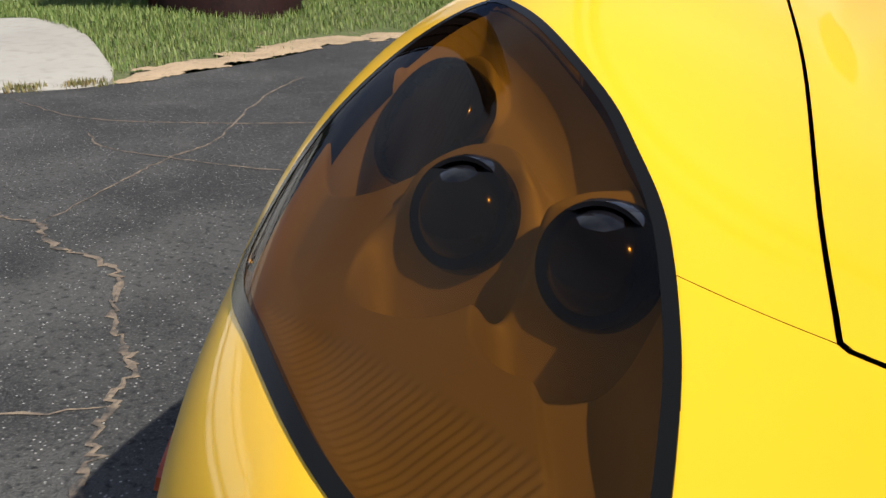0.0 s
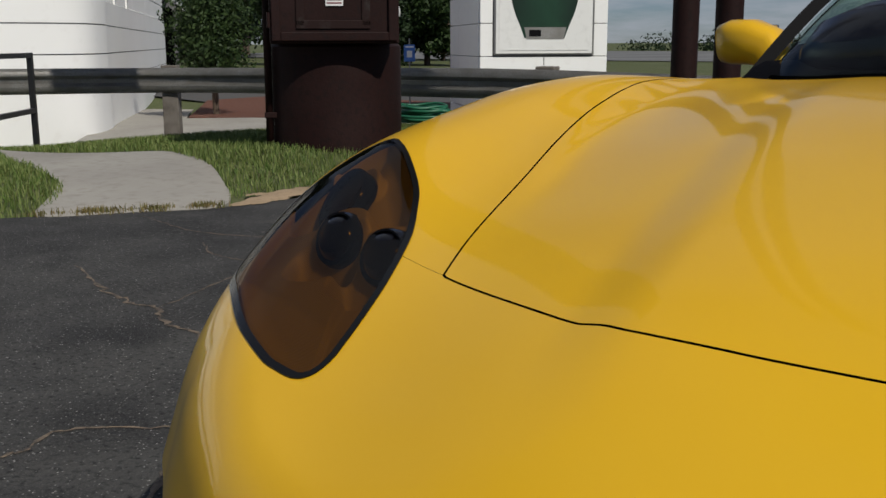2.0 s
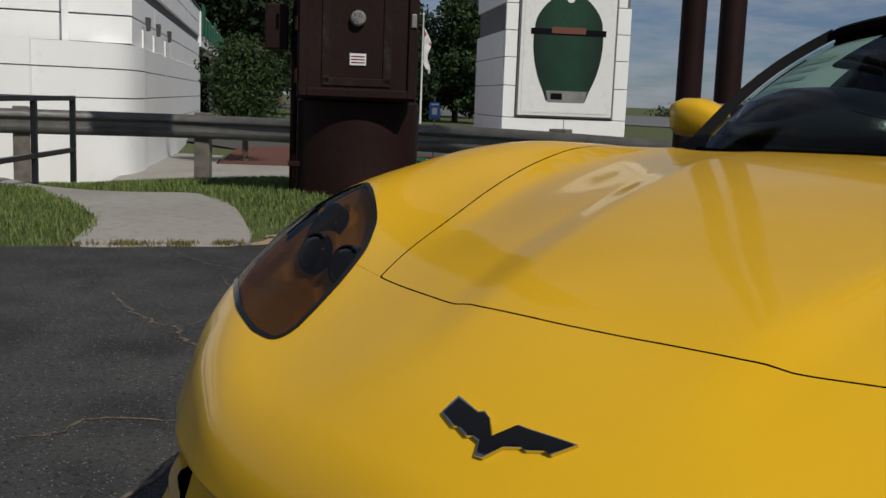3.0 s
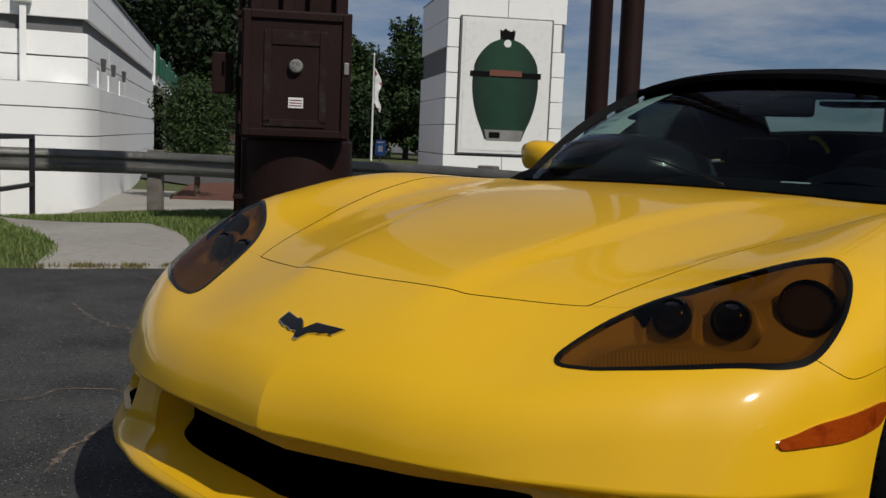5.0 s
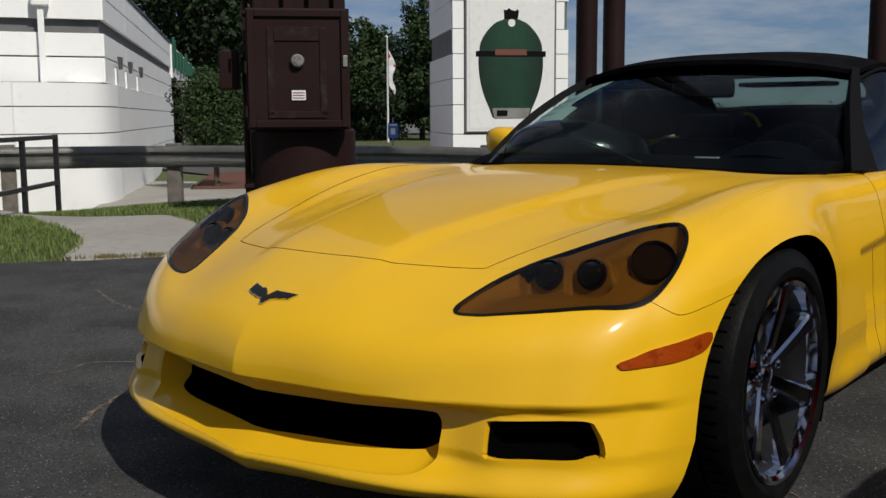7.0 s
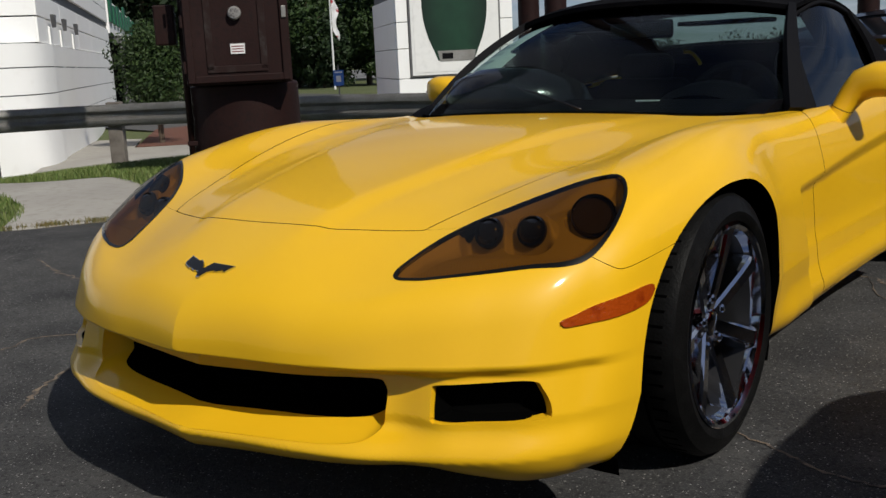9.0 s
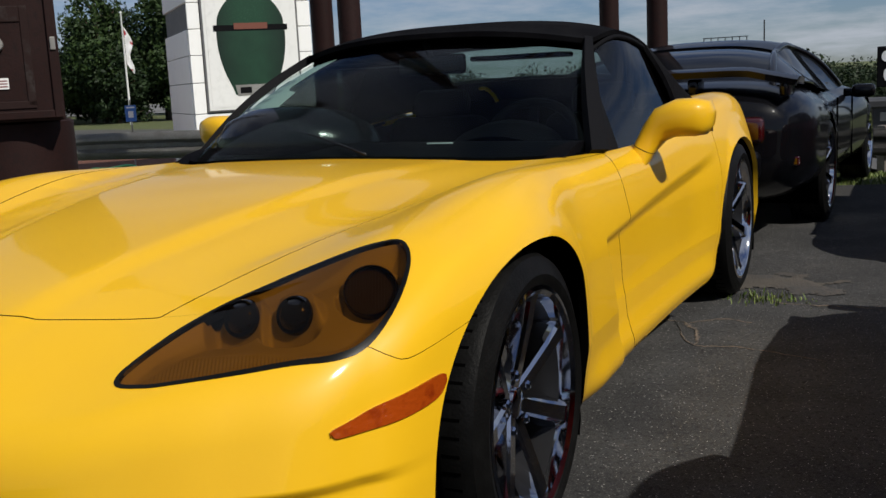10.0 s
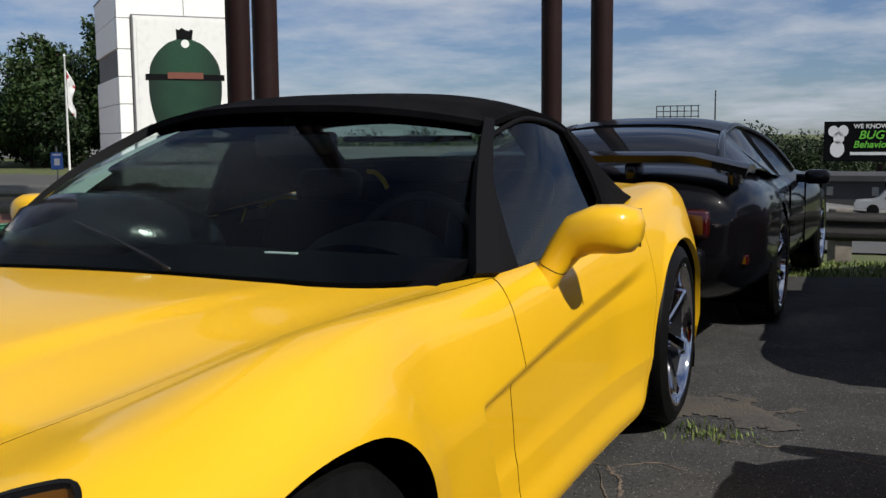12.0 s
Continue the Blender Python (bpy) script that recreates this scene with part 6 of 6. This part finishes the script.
# ---- the other parked cars ----
def loft_car(name, label, m, paint, length, width, deck, foot, axles, r, house, roof_mat, group="", wheel_label=""):
    """A parked car, local y from its tail (0) to its nose: body shell, glass house and wheels.
    width, deck, foot: curves of y; house: (rear glass foot, roof back, roof front, windscreen foot, roof height, roof half width)."""
    c = holder(name, label, "car", group, at=m)
    ys = np.concatenate([[.0, .015, .04, .08], np.linspace(.12, length - .12, 110), [length - .08, length - .04, length - .015, length]])
    w, zt, zb = width(ys), deck(ys), foot(ys)
    rows = []
    for y, hw, t, b in zip(ys, w, zt, zb):
        e = min(y, length - y)
        tuck = 1 - .22 * max(0, 1 - e / .12) ** 2
        mid = (t + b) / 2
        half = []
        for ang in np.linspace(math.pi / 2, -math.pi / 2, 30):
            cx, cz = math.cos(ang), math.sin(ang)
            px = hw * abs(cx) ** .34 * tuck
            pz = mid + (t - b) / 2 * math.copysign(abs(cz) ** .62, cz) * tuck
            px -= .05 * max(0, (pz - mid) / (t - mid)) ** 3 + .03 * max(0, (mid - pz) / (mid - b)) ** 2
            px -= .014 * math.exp(-((pz - mid + .03) / .03) ** 2)
            half.append((max(px, 0), y, pz))
        rows.append([(-x, yy, z) for x, yy, z in half] + [(x, yy, z) for x, yy, z in half[::-1]])
    g = np.array(rows)

    def keep(i, j):
        p = g[i:i + 2, j:j + 2].reshape(-1, 3).mean(0)
        return not any(math.hypot(p[1] - ay, p[2] - r) < r + .045 and abs(p[0]) > .45 for ay in axles)

    sheet("body", g, paint, c, keep=keep, out=(0, length / 2, .5))
    for k in (0, -1):
        bm = bmesh.new()
        bm.faces.new([bm.verts.new(p) for p in g[k]])
        part("end_panel", bm, paint, c)
    for ay in axles:
        for s in (1, -1):
            hw = float(width(np.array([ay]))[0])
            wheel(s * (hw - .125), ay, r, .115, r * .74, s, c, wheel_label or "black tyre on a bright spoked wheel")
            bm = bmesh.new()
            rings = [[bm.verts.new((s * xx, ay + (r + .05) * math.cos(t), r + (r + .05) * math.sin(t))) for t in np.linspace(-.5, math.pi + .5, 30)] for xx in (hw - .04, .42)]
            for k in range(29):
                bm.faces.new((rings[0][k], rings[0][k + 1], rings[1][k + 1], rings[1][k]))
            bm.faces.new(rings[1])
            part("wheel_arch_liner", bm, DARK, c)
    y0, y1, y2, y3, zr, wr = house
    dk = lambda y: float(deck(np.array([y]))[0])
    hw0, hw3 = float(width(np.array([y0]))[0]), float(width(np.array([y3]))[0])

    def house_row(u, s):
        pts = [np.array((s * (hw0 - .22), y0, dk(y0) - .03 - .02 * s * s)), np.array((s * wr, y1, zr - .03 - .05 * abs(s) ** 3)), np.array((s * wr, y2, zr - .045 * abs(s) ** 3)), np.array((s * (hw3 - .14), y3 - .22 * abs(s) ** 3, dk(y3) - .03))]
        i = min(int(u), 2)
        f = u - i
        p = pts[i] * (1 - f) + pts[i + 1] * f
        p[2] += (.05, .028, .05)[i] * math.sin(math.pi * f)
        return p

    S2 = np.linspace(-1, 1, 25)
    for nm, u0, u1, mat in (("rear_window", 0, 1, DARK_GLASS), ("roof", 1, 2, roof_mat), ("windscreen", 2, 3, DARK_GLASS)):
        gg = [[house_row(u, s) for s in S2] for u in np.linspace(u0, u1 - .0001, 14)]
        if roof_mat is CREAM and nm == "rear_window":
            sheet("soft_top_back", gg, CREAM, c, "cream soft top back", thick=-.02, out=(0, length / 2, .6), keep=lambda i, j: not (4 <= i <= 9 and 6 <= j <= 17))
            sheet("rear_window", gg, DARK_GLASS, c, out=(0, length / 2, .6), keep=lambda i, j: 4 <= i <= 9 and 6 <= j <= 17)
        else:
            sheet(nm, gg, mat, c, out=(0, length / 2, .6), thick=-.012 if nm == "roof" else 0)
    for s in (1, -1):
        edge = [house_row(u, s) for u in np.linspace(0, 2.9999, 34)]
        gg = []
        for p in edge:
            lo = np.array((s * (float(width(np.array([p[1]]))[0]) - .11), p[1], dk(p[1]) - .035))
            gg.append([lo * (1 - k) + p * k for k in np.linspace(0, 1, 6)])
        back = 13 if roof_mat is CREAM else 8
        sheet("quarter_panel", gg[:back + 1], roof_mat, c, thick=-.008, out=(0, length / 2, .6))
        sheet("side_window", gg[back:], DARK_GLASS, c, out=(0, length / 2, .6))
        part("pillar", tube([house_row(u, s) + np.array((s * .004, 0, 0)) for u in np.linspace(0, 2.9999, 30)], .022, 8), roof_mat if roof_mat is not CREAM else BLACK_TRIM, c, smooth=True)
        mx = float(width(np.array([y3]))[0])
        bm = box((s * (mx + .045) - .085, y3 - .32, dk(y3) - .13), (s * (mx + .045) + .085, y3 - .20, dk(y3) - .03), .035, None, None, 3)
        bm = box((s * (mx - .04) - .06, y3 - .27, dk(y3) - .12), (s * (mx - .04) + .06, y3 - .23, dk(y3) - .06), .01, bm)
        if name != "roadster" or s > 0:
            part("door_mirror", bm, paint if paint is BLACK_PAINT else BLACK_GLOSS, c, smooth=True)
        else:
            bm.free()
        for yy in (y3 - .35, y1 + .25):
            hw = float(width(np.array([yy]))[0])
            part("door_seam", box((s * hw - .012, yy - .003, .3), (s * hw + .0, yy + .003, dk(yy) - .1)), DARK, c)
    return c


DARK_GLASS = material("dark_tinted_glass", (.006, .007, .009), .04, spec=.05)

far_sedan()
black = loft_car("coupe", "glossy black coupe with a rear wing, parked on asphalt", pose(.06, 4.66, 0, 0, 0, -2), BLACK_PAINT, 4.85,
                 curve((0, .80), (.25, .89), (1.0, .93), (1.8, .90), (2.6, .89), (3.7, .93), (4.4, .86), (4.85, .60)),
                 curve((0, .86), (.3, .92), (.9, .93), (1.6, .88), (2.6, .84), (3.3, .86), (4.0, .78), (4.85, .55)),
                 curve((0, .34), (.4, .24), (1, .18), (3.9, .18), (4.85, .22)), (1.36, 3.90), .325, (.42, 1.55, 2.25, 3.1, 1.17, .52), BLACK_PAINT)


def coupe_tail(c):
    g = []
    for y, z in ((.02, .955), (.10, .972), (.22, .968), (.30, .955)):
        g.append([(x, y + .14 * abs(x) ** 3, z - .10 * max(abs(x) - .62, 0) * 2.4) for x in np.linspace(-.88, .88, 23)])
    sheet("rear_wing", g, BLACK_PAINT, c, "black rear wing", thick=-.035)
    for s in (1, -1):
        part("wing_foot", box((s * .82 - .022, .10, .84), (s * .82 + .022, .34, .945), .012, None, None, 2), BLACK_PAINT, c, smooth=True)
        part("wing_foot", box((s * .34 - .03, .08, .86), (s * .34 + .03, .24, .95), .015), BLACK_PAINT, c, smooth=True)
        lamp = part("tail_light", box((s * .50 - .24, -.018, .60), (s * .50 + .24, .03, .74), .03, None, None, 3), RED_DARK, c, "dark red tail light", smooth=True)
        part("lit_lens", box((s * .44 - .07, -.024, .64), (s * .44 + .07, -.015, .70), .01), RED_LIGHT, lamp, "bright red lens")
        part("side_reflector", box((s * .86 - .02, .20, .46), (s * .86 + .025, .32, .51), .008), RED_DARK, c)
        part("exhaust_tip", turned([(.04, 0), (.04, .12), (.034, .12), (.034, 0)], 18, None, pose(s * .50, .02, .30, 90), False), CHROME, c)
    part("bumper_shelf", box((-.72, -.05, .40), (.72, .06, .56), .04, None, None, 3), BLACK_PAINT, c, smooth=True)
    part("stop_lamp", box((-.30, .012, .945), (-.02, .05, .968), .006), RED_LIGHT, c)


RED_DARK = material("smoked_red_lens", (.035, .002, .003), .12, 0, .8)
coupe_tail(black)

red_top = loft_car("convertible", "dark red convertible with a raised cream soft top", pose(2.58, 4.35, 0), RED_PAINT, 4.5,
                   curve((0, .74), (.3, .86), (1.0, .91), (2.2, .88), (3.5, .90), (4.2, .84), (4.5, .62)),
                   curve((0, .74), (.25, .84), (.9, .87), (2.0, .82), (3.0, .84), (4.0, .76), (4.5, .56)),
                   curve((0, .32), (.4, .22), (1, .17), (3.6, .17), (4.5, .22)), (1.05, 3.6), .32, (.75, 1.35, 2.15, 2.85, 1.19, .52), CREAM)
for s in (1, -1):
    part("tail_light", box((s * .50 - .16, -.012, .50), (s * .50 + .16, .03, .57), .02, None, None, 3), RED_DARK, red_top, smooth=True)
part("deck_seam", tube([(x, .30 + .10 * abs(x) ** 3, .852 - .04 * abs(x) ** 2) for x in np.linspace(-.78, .78, 24)], .004, 6), DARK, red_top)

red_near = loft_car("roadster", "dark red sports car with bright wheels, parked on asphalt", pose(2.67, -1.0, 0), RED_PAINT, 4.4,
                    curve((0, .76), (.3, .88), (.9, .93), (2.0, .88), (3.5, .93), (4.1, .86), (4.4, .62)),
                    curve((0, .78), (.3, .88), (.9, .92), (2.0, .84), (3.0, .83), (3.5, .86), (4.0, .79), (4.4, .56)),
                    curve((0, .32), (.4, .22), (1, .17), (3.6, .17), (4.4, .22)), (.85, 3.45), .33, (.85, 1.3, 1.9, 2.6, 1.22, .52), BLACK_PAINT)
for s in (1, -1):
    part("side_marker", box((s * .90 - .03, 3.93, .58), (s * .90 + .0, 4.06, .66), .012), AMBER, red_near, "amber side marker lamp")
    part("headlight", box((s * .62 - .16, 4.2, .60), (s * .62 + .16, 4.30, .70), .03, None, None, 3), LAMP_GLASS, red_near, smooth=True)
